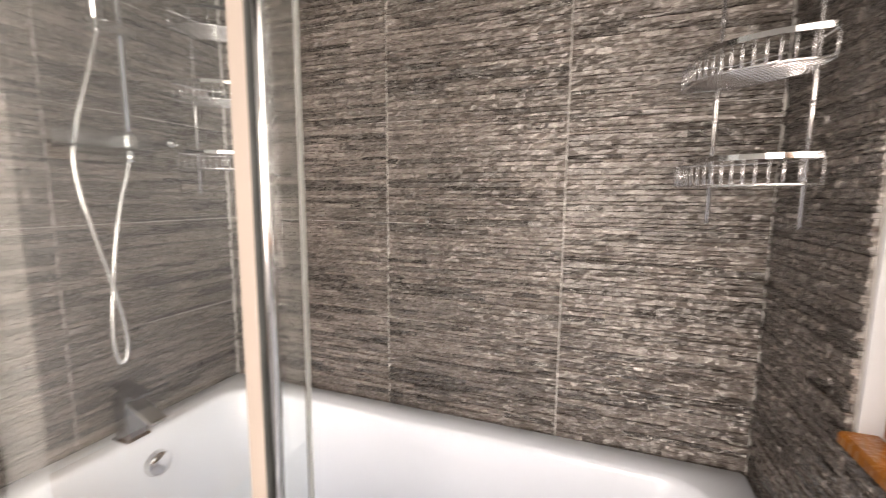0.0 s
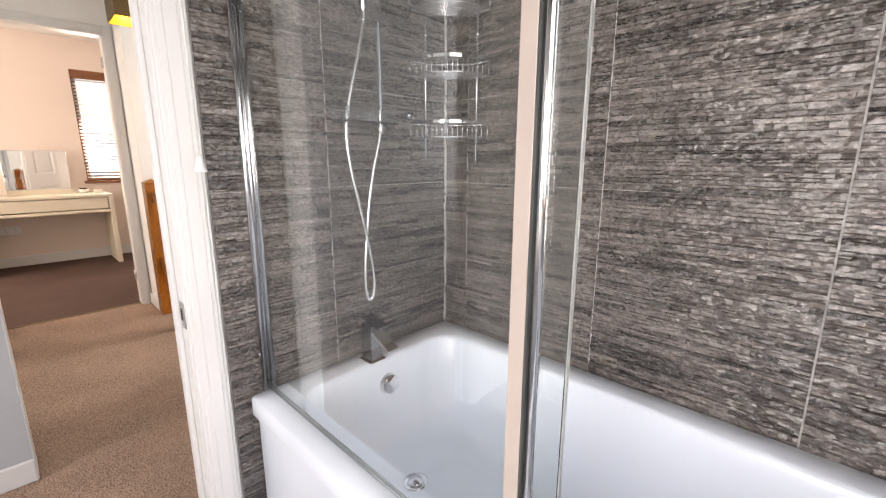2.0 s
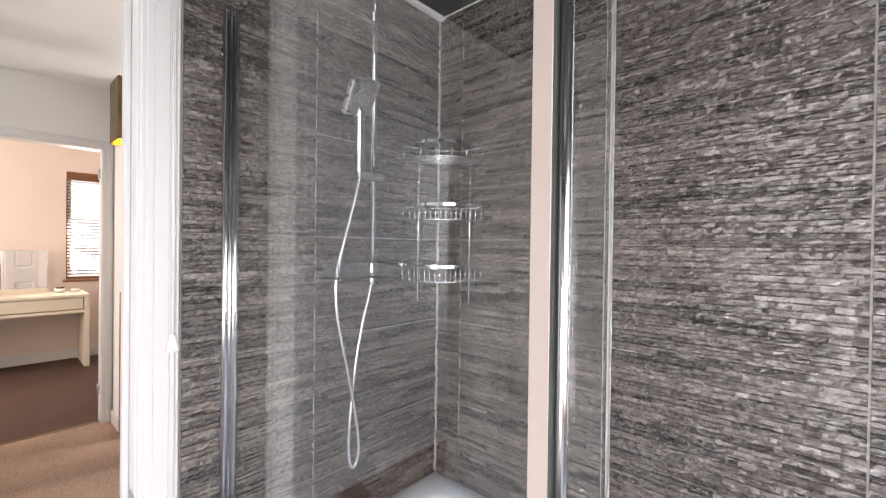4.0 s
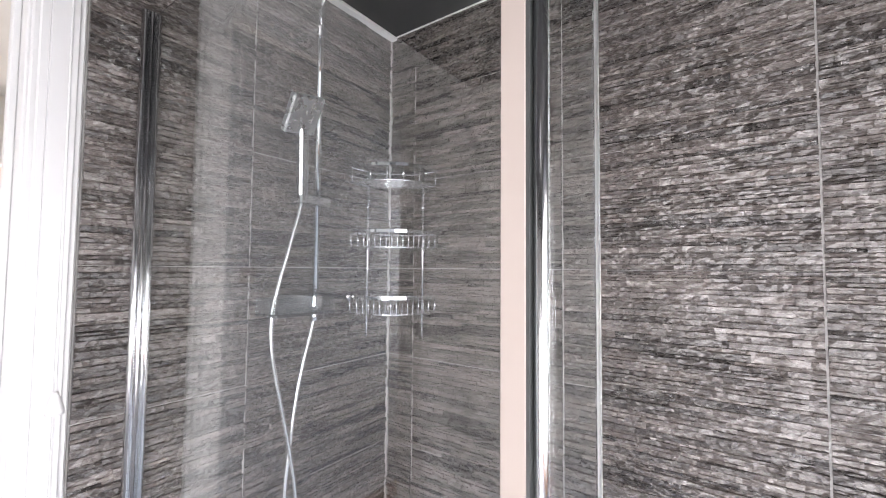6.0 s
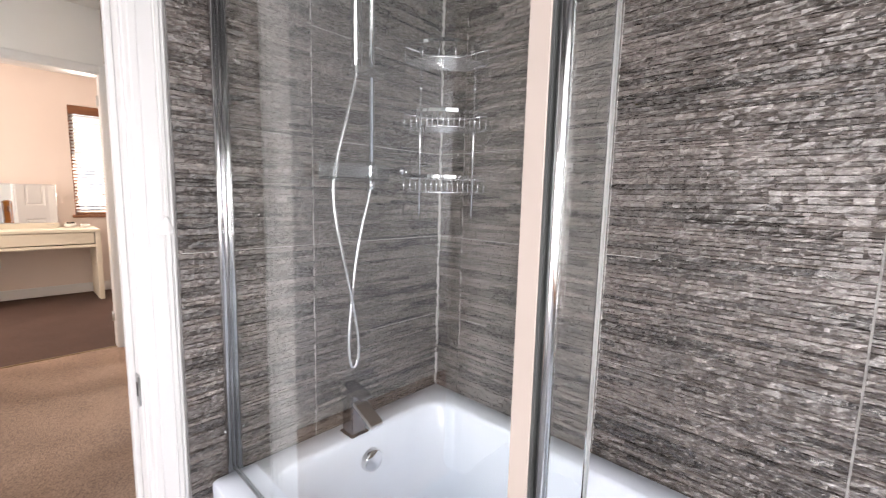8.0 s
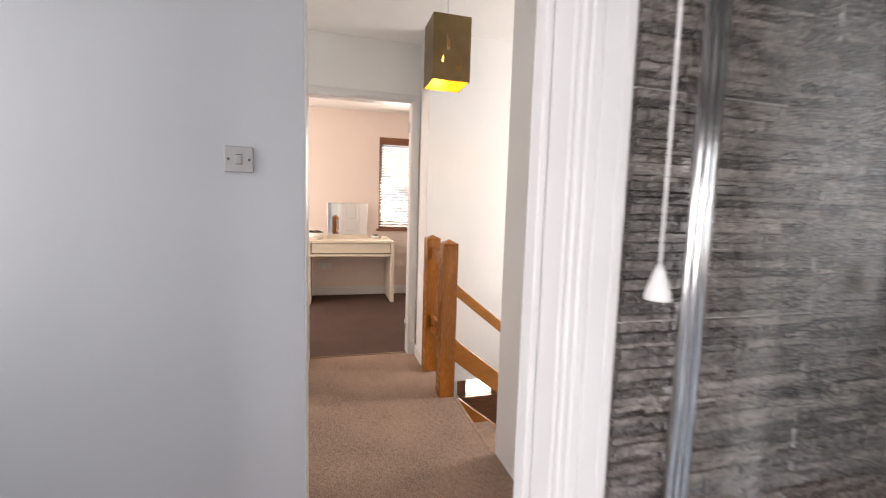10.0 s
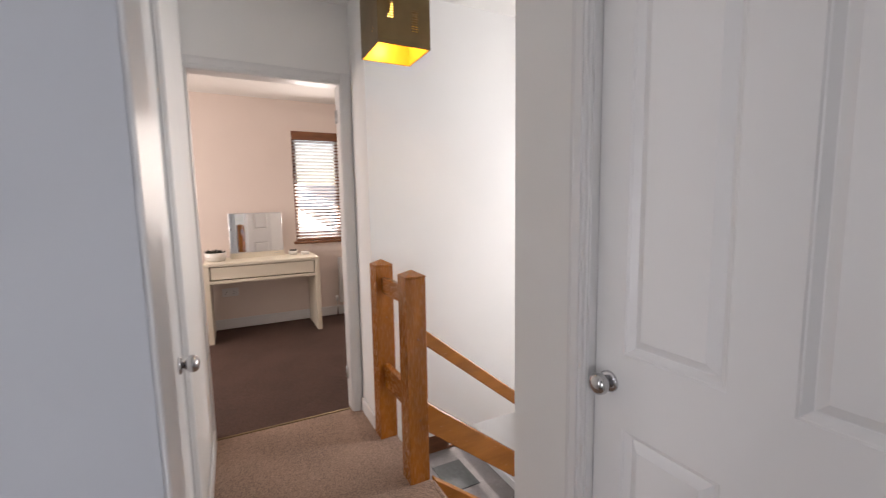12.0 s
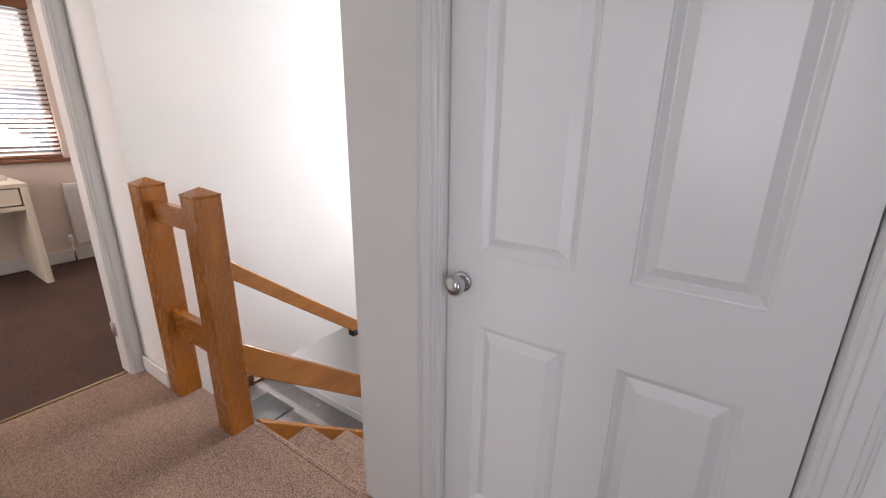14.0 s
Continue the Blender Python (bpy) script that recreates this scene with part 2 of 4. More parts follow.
def tube(bm, points, radius, sides=8, closed=False):
    """A round bar along points."""
    pts = [Vector(p) for p in points]
    rings = []
    n = len(pts)
    up = Vector((0.13, 0.21, 0.97))
    for i, p in enumerate(pts):
        if closed:
            d = pts[(i + 1) % n] - pts[i - 1]
        else:
            d = pts[min(i + 1, n - 1)] - pts[max(i - 1, 0)]
        d.normalize()
        if abs(d.dot(up)) > 0.98:
            up = Vector((0.9, 0.3, 0.1))
        a = d.cross(up).normalized()
        b = d.cross(a).normalized()
        rings.append([bm.verts.new(p + radius * (a * math.cos(t) + b * math.sin(t))) for t in (2 * math.pi * k / sides for k in range(sides))])
    pairs = list(zip(rings, rings[1:])) + ([(rings[-1], rings[0])] if closed else [])
    for r0, r1 in pairs:
        for k in range(sides):
            bm.faces.new((r0[k], r0[(k + 1) % sides], r1[(k + 1) % sides], r1[k])).smooth = True
    if not closed:
        bm.faces.new(rings[0])
        bm.faces.new(list(reversed(rings[-1])))
    return bm


def lathe(bm, profile, m=None, sides=24):
    """Turns (radius, height) pairs round z."""
    m = m or Matrix.Identity(4)
    rings = []
    for r, z in profile:
        rings.append([bm.verts.new(m @ Vector((r * math.cos(2 * math.pi * k / sides), r * math.sin(2 * math.pi * k / sides), z))) for k in range(sides)])
    for r0, r1 in zip(rings, rings[1:]):
        for k in range(sides):
            bm.faces.new((r0[k], r0[(k + 1) % sides], r1[(k + 1) % sides], r1[k])).smooth = True
    if profile[0][0] > 1e-5:
        bm.faces.new(list(reversed(rings[0])))
    if profile[-1][0] > 1e-5:
        bm.faces.new(rings[-1])
    return bm


def mesh_of(name, bm, material):
    bmesh.ops.recalc_face_normals(bm, faces=bm.faces)
    me = bpy.data.meshes.new(name)
    bm.to_mesh(me)
    bm.free()
    me.materials.append(material)
    return me


def part(name, bm, material, parent=None, label=""):
    ob = new(name, mesh_of(name, bm, material))
    if parent:
        ob.parent = parent
    return tagged(ob, label)


def thing(name, at, label, category, group="", turn=0):
    ob = new(name)
    ob.empty_display_size = 0.1
    ob.matrix_world = pose(*at, 0, 0, turn)
    return tagged(ob, label, category, group)


def structure(name, bm, material, label=""):
    return tagged(part(name, bm, material), label, "", "", "structure")


# ---- plan ----
XW, XE, YN, YS = -1.235, 0.365, 1.295, -0.72   # finished faces of the bathroom
T = 0.011                                       # depth of the tiles
TOP_B, TOP_L, TOP_R = 2.20, 2.47, 2.47          # ceilings: bathroom, landing, bedroom
XL = -1.35                                      # landing side of the bathroom wall
XS, YC, YE = -2.08, -0.075, 0.0                           # switch wall, corridor south wall
XB0, XB1 = -4.19, -4.09                         # bedroom wall
DOOR_TOP = 2.02
YK = 0.882                                      # cupboard wall
XK = -2.61                                     # its end at the stairs
XWELL = -3.795                                  # stairwell's far wall
LOW = -2.47                                     # hall floor
WALL_W = structure("wall_bathroom_west", boxes((XL, XW - T, 0.372, YN + 0.12, 0, TOP_L), (XL, XW - T, YS - 0.12, -0.42, 0, TOP_L), (XL, XW - T, -0.42, 0.372, 2.08, TOP_L)), WHITE_WALL)
WALL_N = structure("wall_bathroom_north", boxes((XW - T, XE + 0.12, YN + T, YN + 0.12, 0, TOP_L)), WHITE_WALL)
WY0, WY1, WZ0, WZ1 = -0.25, 0.925, 0.80, 1.95
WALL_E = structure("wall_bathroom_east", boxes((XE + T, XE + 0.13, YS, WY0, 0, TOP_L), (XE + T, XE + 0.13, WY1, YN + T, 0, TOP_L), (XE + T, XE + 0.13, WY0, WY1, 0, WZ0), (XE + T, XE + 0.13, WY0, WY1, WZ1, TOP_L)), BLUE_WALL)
structure("wall_bathroom_south", boxes((XL + 0.13, -0.37, YS - 0.12, YS, 0, TOP_L), (0.33, XE + 0.13, YS - 0.12, YS, 0, TOP_L), (-0.37, 0.33, YS - 0.12, YS, 0, 0.43), (-0.37, 0.33, YS - 0.12, YS, 1.53, TOP_L)), WHITE_WALL)
structure("ceiling_bathroom", boxes((XW - T, XE + T, YS, YN + T, TOP_B, TOP_B + 0.05)), GLOSS_CEILING)
structure("floor_bathroom", boxes((XW - T - 0.05, XE + T, YS, YN + T, -0.2, 0.0)), VINYL)

structure("wall_cupboard", boxes((XK, -2.33, YK, YK + 0.1, 0, TOP_L), (-1.536, XL, YK, YK + 0.1, 0, TOP_L), (-2.33, -1.536, YK, YK + 0.1, 2.03, TOP_L)), WHITE_WALL)
structure("wall_stair_east", boxes((XK, XK + 0.1, YK + 0.1, 3.2, LOW, TOP_L)), WHITE_WALL)
structure("wall_stairwell", boxes((XB1, XWELL, 0.778, 3.2, -0.14, TOP_L)), WHITE_WALL)
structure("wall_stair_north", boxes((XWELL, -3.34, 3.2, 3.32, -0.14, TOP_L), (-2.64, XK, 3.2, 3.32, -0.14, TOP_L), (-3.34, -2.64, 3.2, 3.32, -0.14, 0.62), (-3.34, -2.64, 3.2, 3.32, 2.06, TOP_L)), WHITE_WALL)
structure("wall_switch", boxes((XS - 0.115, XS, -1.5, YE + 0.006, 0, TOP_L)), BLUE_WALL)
structure("trim_wall_end", boxes((XS - 0.115, XS - 0.001, YE + 0.006, YE + 0.012, 0, TOP_L), bevel=0.002), GLOSS)
structure("wall_corridor_south", boxes((XB1, -3.07, YC - 0.12, YC, 0, TOP_L), (-3.07, -2.196, YC - 0.12, YC, 2.03, TOP_L)), WHITE_WALL)
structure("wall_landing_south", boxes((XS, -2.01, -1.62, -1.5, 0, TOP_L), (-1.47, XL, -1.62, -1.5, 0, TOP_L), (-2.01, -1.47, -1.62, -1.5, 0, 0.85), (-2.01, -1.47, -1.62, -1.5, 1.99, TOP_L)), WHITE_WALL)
structure("wall_bedroom_east", boxes((XB0, XB1, -1.7, -0.085, 0, TOP_R), (XB0, XB1, 0.728, 2.4, 0, TOP_R), (XB0, XB1, -0.085, 0.728, DOOR_TOP + 0.02, TOP_R)), WHITE_WALL)
BY0, BY1, BZ0, BZ1 = 0.745, 1.27, 0.91, 2.14
structure("wall_bedroom_west", boxes((-6.65, -6.53, -1.7, BY0, 0, TOP_R), (-6.65, -6.53, BY1, 2.4, 0, TOP_R), (-6.65, -6.53, BY0, BY1, 0, BZ0), (-6.65, -6.53, BY0, BY1, BZ1, TOP_R)), PINK_WALL)
structure("wall_bedroom_south", boxes((-6.65, -6.22, -1.82, -1.7, 0, TOP_R), (-4.58, XB0, -1.82, -1.7, 0, TOP_R), (-6.22, -4.58, -1.82, -1.7, 0, 0.88), (-6.22, -4.58, -1.82, -1.7, 2.12, TOP_R)), PINK_WALL)
structure("wall_bedroom_north", boxes((-6.65, XB0, 2.4, 2.52, 0, TOP_R)), PINK_WALL)
structure("ceiling_bedroom", boxes((-6.65, XB0, -1.7, 2.4, TOP_R, TOP_R + 0.05)), CEILING)
structure("ceiling_landing", boxes((XB1, XL, -1.5, 3.2, TOP_L, TOP_L + 0.05)), CEILING)
structure("floor_landing", boxes((-4.135, XL + 0.06, YC - 0.06, 0.86, -0.14, 0.0), (XS, XL + 0.06, -1.5, YC - 0.06, -0.14, 0.0), (XK, XL, 0.86, 1.6, -0.14, 0.0), (-4.135, XWELL, 0.86, 0.9, -0.14, 0.0)), CARPET)
structure("floor_bedroom", boxes((-6.53, -4.135, -1.7, 2.4, -0.14, 0.0)), CARPET_DARK)
tagged(structure("threshold_strip", boxes((-4.142, -4.122, -0.066, 0.708, 0.0, 0.005), bevel=0.002), BRASS), "thin dull metal carpet strip across the bedroom doorway")

# ---- hall below ----
structure("floor_hall", boxes((-7.05, XK, 0.3, 3.2, LOW - 0.1, LOW)), CARPET_GREY)
structure("wall_hall_north", boxes((-7.07, XK, 3.2, 3.32, LOW, -0.14)), WHITE_WALL)
structure("wall_hall_west", boxes((-7.07, -6.95, 0.3, 2.09, LOW, -0.14), (-7.07, -6.95, 3.035, 3.2, LOW, -0.14), (-7.07, -6.95, 2.09, 3.035, LOW + 2.05, -0.14)), WHITE_WALL)
structure("wall_hall_south", boxes((-7.07, XK, 0.2, 0.3, LOW, -0.14)), WHITE_WALL)
structure("ceiling_hall", boxes((-7.07, XB1, 0.3, 3.2, -0.18, -0.141)), CEILING)

structure("wall_ground_storey", boxes((XL, XE + 0.13, YS - 0.12, YN + 0.12, LOW - 0.3, -0.2), (XS - 0.115, XL - 0.002, -1.62, 0.198, LOW - 0.3, -0.142), (-6.65, XS - 0.117, -1.82, 0.198, LOW - 0.3, -0.142)), WHITE_WALL)

# ---- doorways ----


def architrave(name, lines, w=0.065, d=0.018, face="x+", at=0.0):
    """A moulded door surround on a wall face; lines are (u0, v0, u1, v1) rectangles in the wall's plane."""
    bm = bmesh.new()
    s = 1 if face[1] == "+" else -1
    for u0, u1, v0, v1 in lines:
        tall = (v1 - v0) > (u1 - u0)
        steps = ((0.0, 1.0, 0.55), (0.12, 0.88, 0.85), (0.3, 0.72, 1.0))
        lo = 0.0
        for a, b, dd in steps:
            n0, n1 = lo * d, dd * d
            if tall:
                p0, p1, q0, q1 = u0 + a * (u1 - u0), u0 + b * (u1 - u0), v0, v1
            else:
                p0, p1, q0, q1 = u0, u1, v0 + a * (v1 - v0), v0 + b * (v1 - v0)
            n = sorted((at + s * n0, at + s * n1))
            if face[0] == "x":
                box(bm, n[0], n[1], p0, p1, q0, q1, bevel=0.0025)
            else:
                box(bm, p0, p1, n[0], n[1], q0, q1, bevel=0.0025)
            lo = dd
    return structure(name, bm, GLOSS)


architrave("trim_bathroom_door_inside", [(0.36, 0.435, 0, 2.13), (-0.478, -0.41, 0, 2.13), (-0.41, 0.36, 2.07, 2.13)], face="x+", at=XW - T)
architrave("trim_bathroom_door_outside", [(0.36, 0.435, 0, 2.13), (-0.478, -0.41, 0, 2.13), (-0.41, 0.36, 2.07, 2.13)], face="x-", at=XL)
structure("jamb_bathroom_door", boxes((XL, XW - T, 0.355, 0.372, 0, 2.08), (XL, XW - T, -0.42, -0.403, 0, 2.08), (XL, XW - T, -0.403, 0.355, 2.063, 2.08), (-1.325, -1.295, 0.343, 0.355, 0, 2.063), (-1.325, -1.295, -0.403, -0.391, 0, 2.063), bevel=0.002), GLOSS)
architrave("trim_bedroom_door", [(0.712, 0.776, 0, 2.085), (-0.074, 0.712, 2.022, 2.085)], face="x+", at=XB1)
JAMB_BED = structure("jamb_bedroom_door", boxes((XB0, XB1, 0.708, 0.728, 0, DOOR_TOP + 0.02), (XB0, XB1, -0.085, -0.065, 0, DOOR_TOP + 0.02), (XB0, XB1, -0.065, 0.708, DOOR_TOP, DOOR_TOP + 0.02), bevel=0.002), GLOSS)
architrave("trim_cupboard_door", [(-2.37, -2.303, 0, 2.06), (-1.563, -1.496, 0, 2.06), (-2.303, -1.563, 1.995, 2.06)], face="y-", at=YK)
structure("jamb_cupboard_door", boxes((-2.33, -2.302, YK, YK + 0.1, 0, 2.03), (-1.564, -1.536, YK, YK + 0.1, 0, 2.03), (-2.302, -1.564, YK, YK + 0.1, 2.004, 2.03), bevel=0.002), GLOSS)
architrave("trim_corridor_door", [(-3.13, -3.063, 0, 2.06), (-2.235, -2.196, 0, 2.06), (-3.063, -2.235, 1.995, 2.06)], face="y+", at=YC)
structure("jamb_corridor_door", boxes((-3.07, -3.05, YC - 0.12, YC, 0, 2.03), (-2.235, -2.196, YC - 0.12, YC, 0, 2.03), (-3.05, -2.235, YC - 0.12, YC, 2.01, 2.03), bevel=0.002), GLOSS)


def skirting(name, x0, x1, y0, y1, z=0.0, h=0.09):
    return structure(name, boxes((x0, x1, y0, y1, z, z + h), bevel=0.006), GLOSS)


skirting("baseboard_stub", XB1 + 0.02, XWELL - 0.005, 0.763, 0.778)
skirting("baseboard_switch", XS, XS + 0.015, -1.48, YE + 0.012)
skirting("baseboard_corridor_far", XB1 + 0.005, -3.131, YC, YC + 0.015)
skirting("baseboard_bedroom_west", -6.53, -6.515, -1.69, 2.39, 0.0, 0.11)
skirting("baseboard_hall", -6.93, XK - 0.01, 3.185, 3.2, LOW, 0.12)


def knob_parts(parent, at, out):
    """Rose and ball knob; out points away from the door."""
    m = Matrix.Translation(at) @ Vector(out).to_track_quat("Z", "Y").to_matrix().to_4x4()
    k = part("knob", lathe(bmesh.new(), [(0.010, 0.004), (0.010, 0.013), (0.015, 0.016), (0.023, 0.023), (0.0265, 0.033), (0.0255, 0.043), (0.018, 0.051), (0.008, 0.0545), (0.0, 0.055)], m), BEAD, parent, "polished chrome ball knob")
    part("rose", lathe(bmesh.new(), [(0.027, 0.0), (0.027, 0.004), (0.022, 0.008), (0.010, 0.009)], m), BEAD, k)
    return k


def panel_door(name, at, turn, label, w=0.732, h=1.995, knob_x=0.044, knob_z=0.866):
    """A moulded panel door; face towards local -y, hinged edge at either end."""
    top = thing(name, at, label, "door", turn=turn)
    cols = ((0.085, 0.315), (0.423, 0.640))
    rows = ((0.20, 0.760), (0.947, 1.86))
    xs = sorted({0.0, w, *[c for p in cols for c in p]})
    zs = sorted({0.0, h, *[r for p in rows for r in p]})
    bm = bmesh.new()
    inside = lambda a, b: any(c0 <= a < c1 for c0, c1 in cols) and any(r0 <= b < r1 for r0, r1 in rows)
    for x0, x1 in zip(xs, xs[1:]):
        for z0, z1 in zip(zs, zs[1:]):
            if not inside(x0, z0):
                for y, flip in ((0.0, False), (0.035, True)):
                    q = [bm.verts.new(v) for v in ((x0, y, z0), (x1, y, z0), (x1, y, z1), (x0, y, z1))]
                    bm.faces.new(reversed(q) if flip else q)
    for a, b in (((0, 0), (0, h)), ((w, 0), (w, h)), ((0, 0), (w, 0)), ((0, h), (w, h))):
        q = [bm.verts.new(v) for v in ((a[0], 0, a[1]), (b[0], 0, b[1]), (b[0], 0.035, b[1]), (a[0], 0.035, a[1]))]
        bm.faces.new(q)
    bmesh.ops.remove_doubles(bm, verts=bm.verts, dist=1e-5)
    part("leaf", bm, GLOSS, top)
    for c0, c1 in cols:
        for r0, r1 in rows:
            bm = bmesh.new()
            for side in (1, -1):
                base = 0.0 if side == 1 else 0.035
                prev = None
                for inset, dep in ((0, 0), (0.003, 0.0035), (0.006, 0.0045), (0.018, 0.0160), (0.020, 0.0162), (0.040, 0.0035), (0.0415, 0.0025)):
                    y = base + side * dep
                    ring = [bm.verts.new(v) for v in ((c0 + inset, y, r0 + inset), (c1 - inset, y, r0 + inset), (c1 - inset, y, r1 - inset), (c0 + inset, y, r1 - inset))]
                    if prev:
                        for k in range(4):
                            bm.faces.new((prev[k], prev[(k + 1) % 4], ring[(k + 1) % 4], ring[k]))
                    prev = ring
                bm.faces.new(prev)
            part("panel", bm, GLOSS, top)
    knob_parts(top, (knob_x, 0.0, knob_z), (0, -1, 0))
    knob_parts(top, (knob_x, 0.035, knob_z), (0, 1, 0))
    return top


panel_door("cupboard_door", (-2.299, 0.906, 0.006), 0, "closed white moulded panel door with chrome knob")
panel_door("corridor_door", (-2.238, YC - 0.001, 0.006), 180, "closed white panel door beside the light switch", w=0.808, knob_x=0.75, knob_z=0.842)
panel_door("bedroom_door", (-4.205, 0.718, 0.006), 82, "white panel door folded open against the bedroom wall", w=0.76, knob_x=0.70)

# ---- bath ----


def rounded_rect(x0, x1, y0, y1, r, z, n=6):
    pts = []
    for cx, cy, a0 in ((x1 - r, y1 - r, 0), (x0 + r, y1 - r, 90), (x0 + r, y0 + r, 180), (x1 - r, y0 + r, 270)):
        for k in range(n + 1):
            a = radians(a0 + 90 * k / n)
            pts.append((cx + r * math.cos(a), cy + r * math.sin(a), z))
    return pts


BX0, BX1, BY_F, BY_B, RIM = XW + 0.004, XE - 0.004, 0.482, YN - 0.004, 0.493


def bathtub():
    top = thing("bathtub", ((BX0 + BX1) / 2, (BY_F + BY_B) / 2, 0), "white acrylic straight bath with flat panel against tiled walls", "bathtub")
    ox, oy = (BX0 + BX1) / 2, (BY_F + BY_B) / 2
    bm = bmesh.new()
    loops = [rounded_rect(BX0, BX1, BY_F, BY_B, 0.012, RIM - 0.055), rounded_rect(BX0, BX1, BY_F, BY_B, 0.012, RIM - 0.006), rounded_rect(BX0 + 0.006, BX1 - 0.006, BY_F + 0.006, BY_B - 0.006, 0.012, RIM),
             rounded_rect(BX0 + 0.078, BX1 - 0.085, BY_F + 0.07, BY_B - 0.075, 0.10, RIM), rounded_rect(BX0 + 0.086, BX1 - 0.093, BY_F + 0.078, BY_B - 0.083, 0.10, RIM - 0.004),
             rounded_rect(BX0 + 0.091, BX1 - 0.10, BY_F + 0.083, BY_B - 0.088, 0.10, RIM - 0.015), rounded_rect(BX0 + 0.105, BX1 - 0.19, BY_F + 0.105, BY_B - 0.11, 0.11, 0.24),
             rounded_rect(BX0 + 0.125, BX1 - 0.26, BY_F + 0.12, BY_B - 0.125, 0.11, 0.14), rounded_rect(BX0 + 0.19, BX1 - 0.31, BY_F + 0.155, BY_B - 0.16, 0.10, 0.105), rounded_rect(BX0 + 0.24, BX1 - 0.36, BY_F + 0.2, BY_B - 0.2, 0.08, 0.098)]
    prev = None
    for lp in loops:
        ring = [bm.verts.new((x - ox, y - oy, z)) for x, y, z in lp]
        if prev:
            for k in range(len(ring)):
                f = bm.faces.new((prev[k], prev[(k + 1) % len(ring)], ring[(k + 1) % len(ring)], ring[k]))
                f.smooth = True
        prev = ring
    bm.faces.new(prev)
    part("shell", bm, ACRYLIC, top)
    part("side_panel", boxes((BX0 - ox, BX1 - ox, BY_F + 0.018 - oy, BY_F + 0.03 - oy, 0.0, RIM - 0.053), bevel=0.002), ACRYLIC, top)
    m = pose(-1.143 - ox, 0.908 - oy, 0.397, 0, 86, 0)
    part("overflow", lathe(bmesh.new(), [(0.036, 0.0), (0.036, 0.010), (0.033, 0.014), (0.033, 0.024), (0.030, 0.028), (0.0, 0.029)], m), CHROME, top, "round chrome bath overflow")
    m = pose(-0.985 - ox, 0.893 - oy, 0.099)
    w = part("waste", lathe(bmesh.new(), [(0.042, 0.0), (0.041, 0.004), (0.033, 0.005), (0.031, 0.0035), (0.0, 0.003)], m), CHROME, top, "chrome pop-up waste")
    part("plug", lathe(bmesh.new(), [(0.026, 0.004), (0.025, 0.009), (0.0, 0.012)], m), CHROME, w)
    return top


bathtub()

# ---- shower screen ----


def shower_screen():
    top = thing("shower_screen", (XW, 0.540, RIM), "clear glass bath screen with chrome wall channel and end post", "shower screen")
    h = 1.412
    ch = part("wall_channel", boxes((0.001, 0.012, -0.019, 0.019, 0.006, h - 0.002), bevel=0.001), CHROME, top, "ribbed chrome wall channel")
    for y, r in ((-0.013, 0.0085), (0.0, 0.0095), (0.013, 0.0085)):
        part("channel_rib", tube(bmesh.new(), [(0.012, y, 0.006), (0.012, y, h)], r, 12), POLISHED, ch)
    for z in (0.12, h - 0.11):
        part("screw", lathe(bmesh.new(), [(0.005, 0.0), (0.005, 0.004), (0.002, 0.006), (0.0, 0.006)], pose(0.015, -0.022, z, 90, 0, 0), 10), CHROME, ch)
    part("glass_pane", boxes((0.02, 0.853, -0.003, 0.003, 0.018, h - 0.015), bevel=0.0008), GLASS, top).visible_shadow = False
    part("bottom_seal", boxes((0.02, 0.853, -0.006, 0.006, 0.006, 0.018), bevel=0.002), glass("clear_seal", (0.85, 0.9, 0.9), 0.25), top)
    post = part("end_post", boxes((0.851, 0.8745, -0.017, 0.013, 0.004, h), bevel=0.0008), POST, top, "flat chrome end post with its cream reflection in the colour")
    part("gap_seal", boxes((0.8745, 0.8775, -0.016, 0.010, 0.004, h - 0.003)), RUBBER, post, "black rubber seal")
    part("post_bead", tube(bmesh.new(), [(0.8842, -0.007, 0.004), (0.8842, -0.007, h)], 0.0064, 18), POLISHED, post)
    part("return_pane", boxes((0.8885, 0.927, -0.003, 0.003, 0.02, h - 0.015), bevel=0.0008), GLASS, top).visible_shadow = False
    part("edge_seal", boxes((0.9275, 0.9295, -0.003, 0.003, 0.02, h - 0.015)), glass("clear_edge_seal", (0.90, 0.95, 0.94), 0.35), top, "thin clear seal on the glass edge").visible_shadow = False
    part("support_arm", tube(bmesh.new(), [(0.003, 0.16, h + 0.06), (0.25, 0.10, h + 0.055), (0.60, 0.0, h + 0.01)], 0.008, 10), CHROME, top)
    return top


shower_screen()

# ---- shower ----


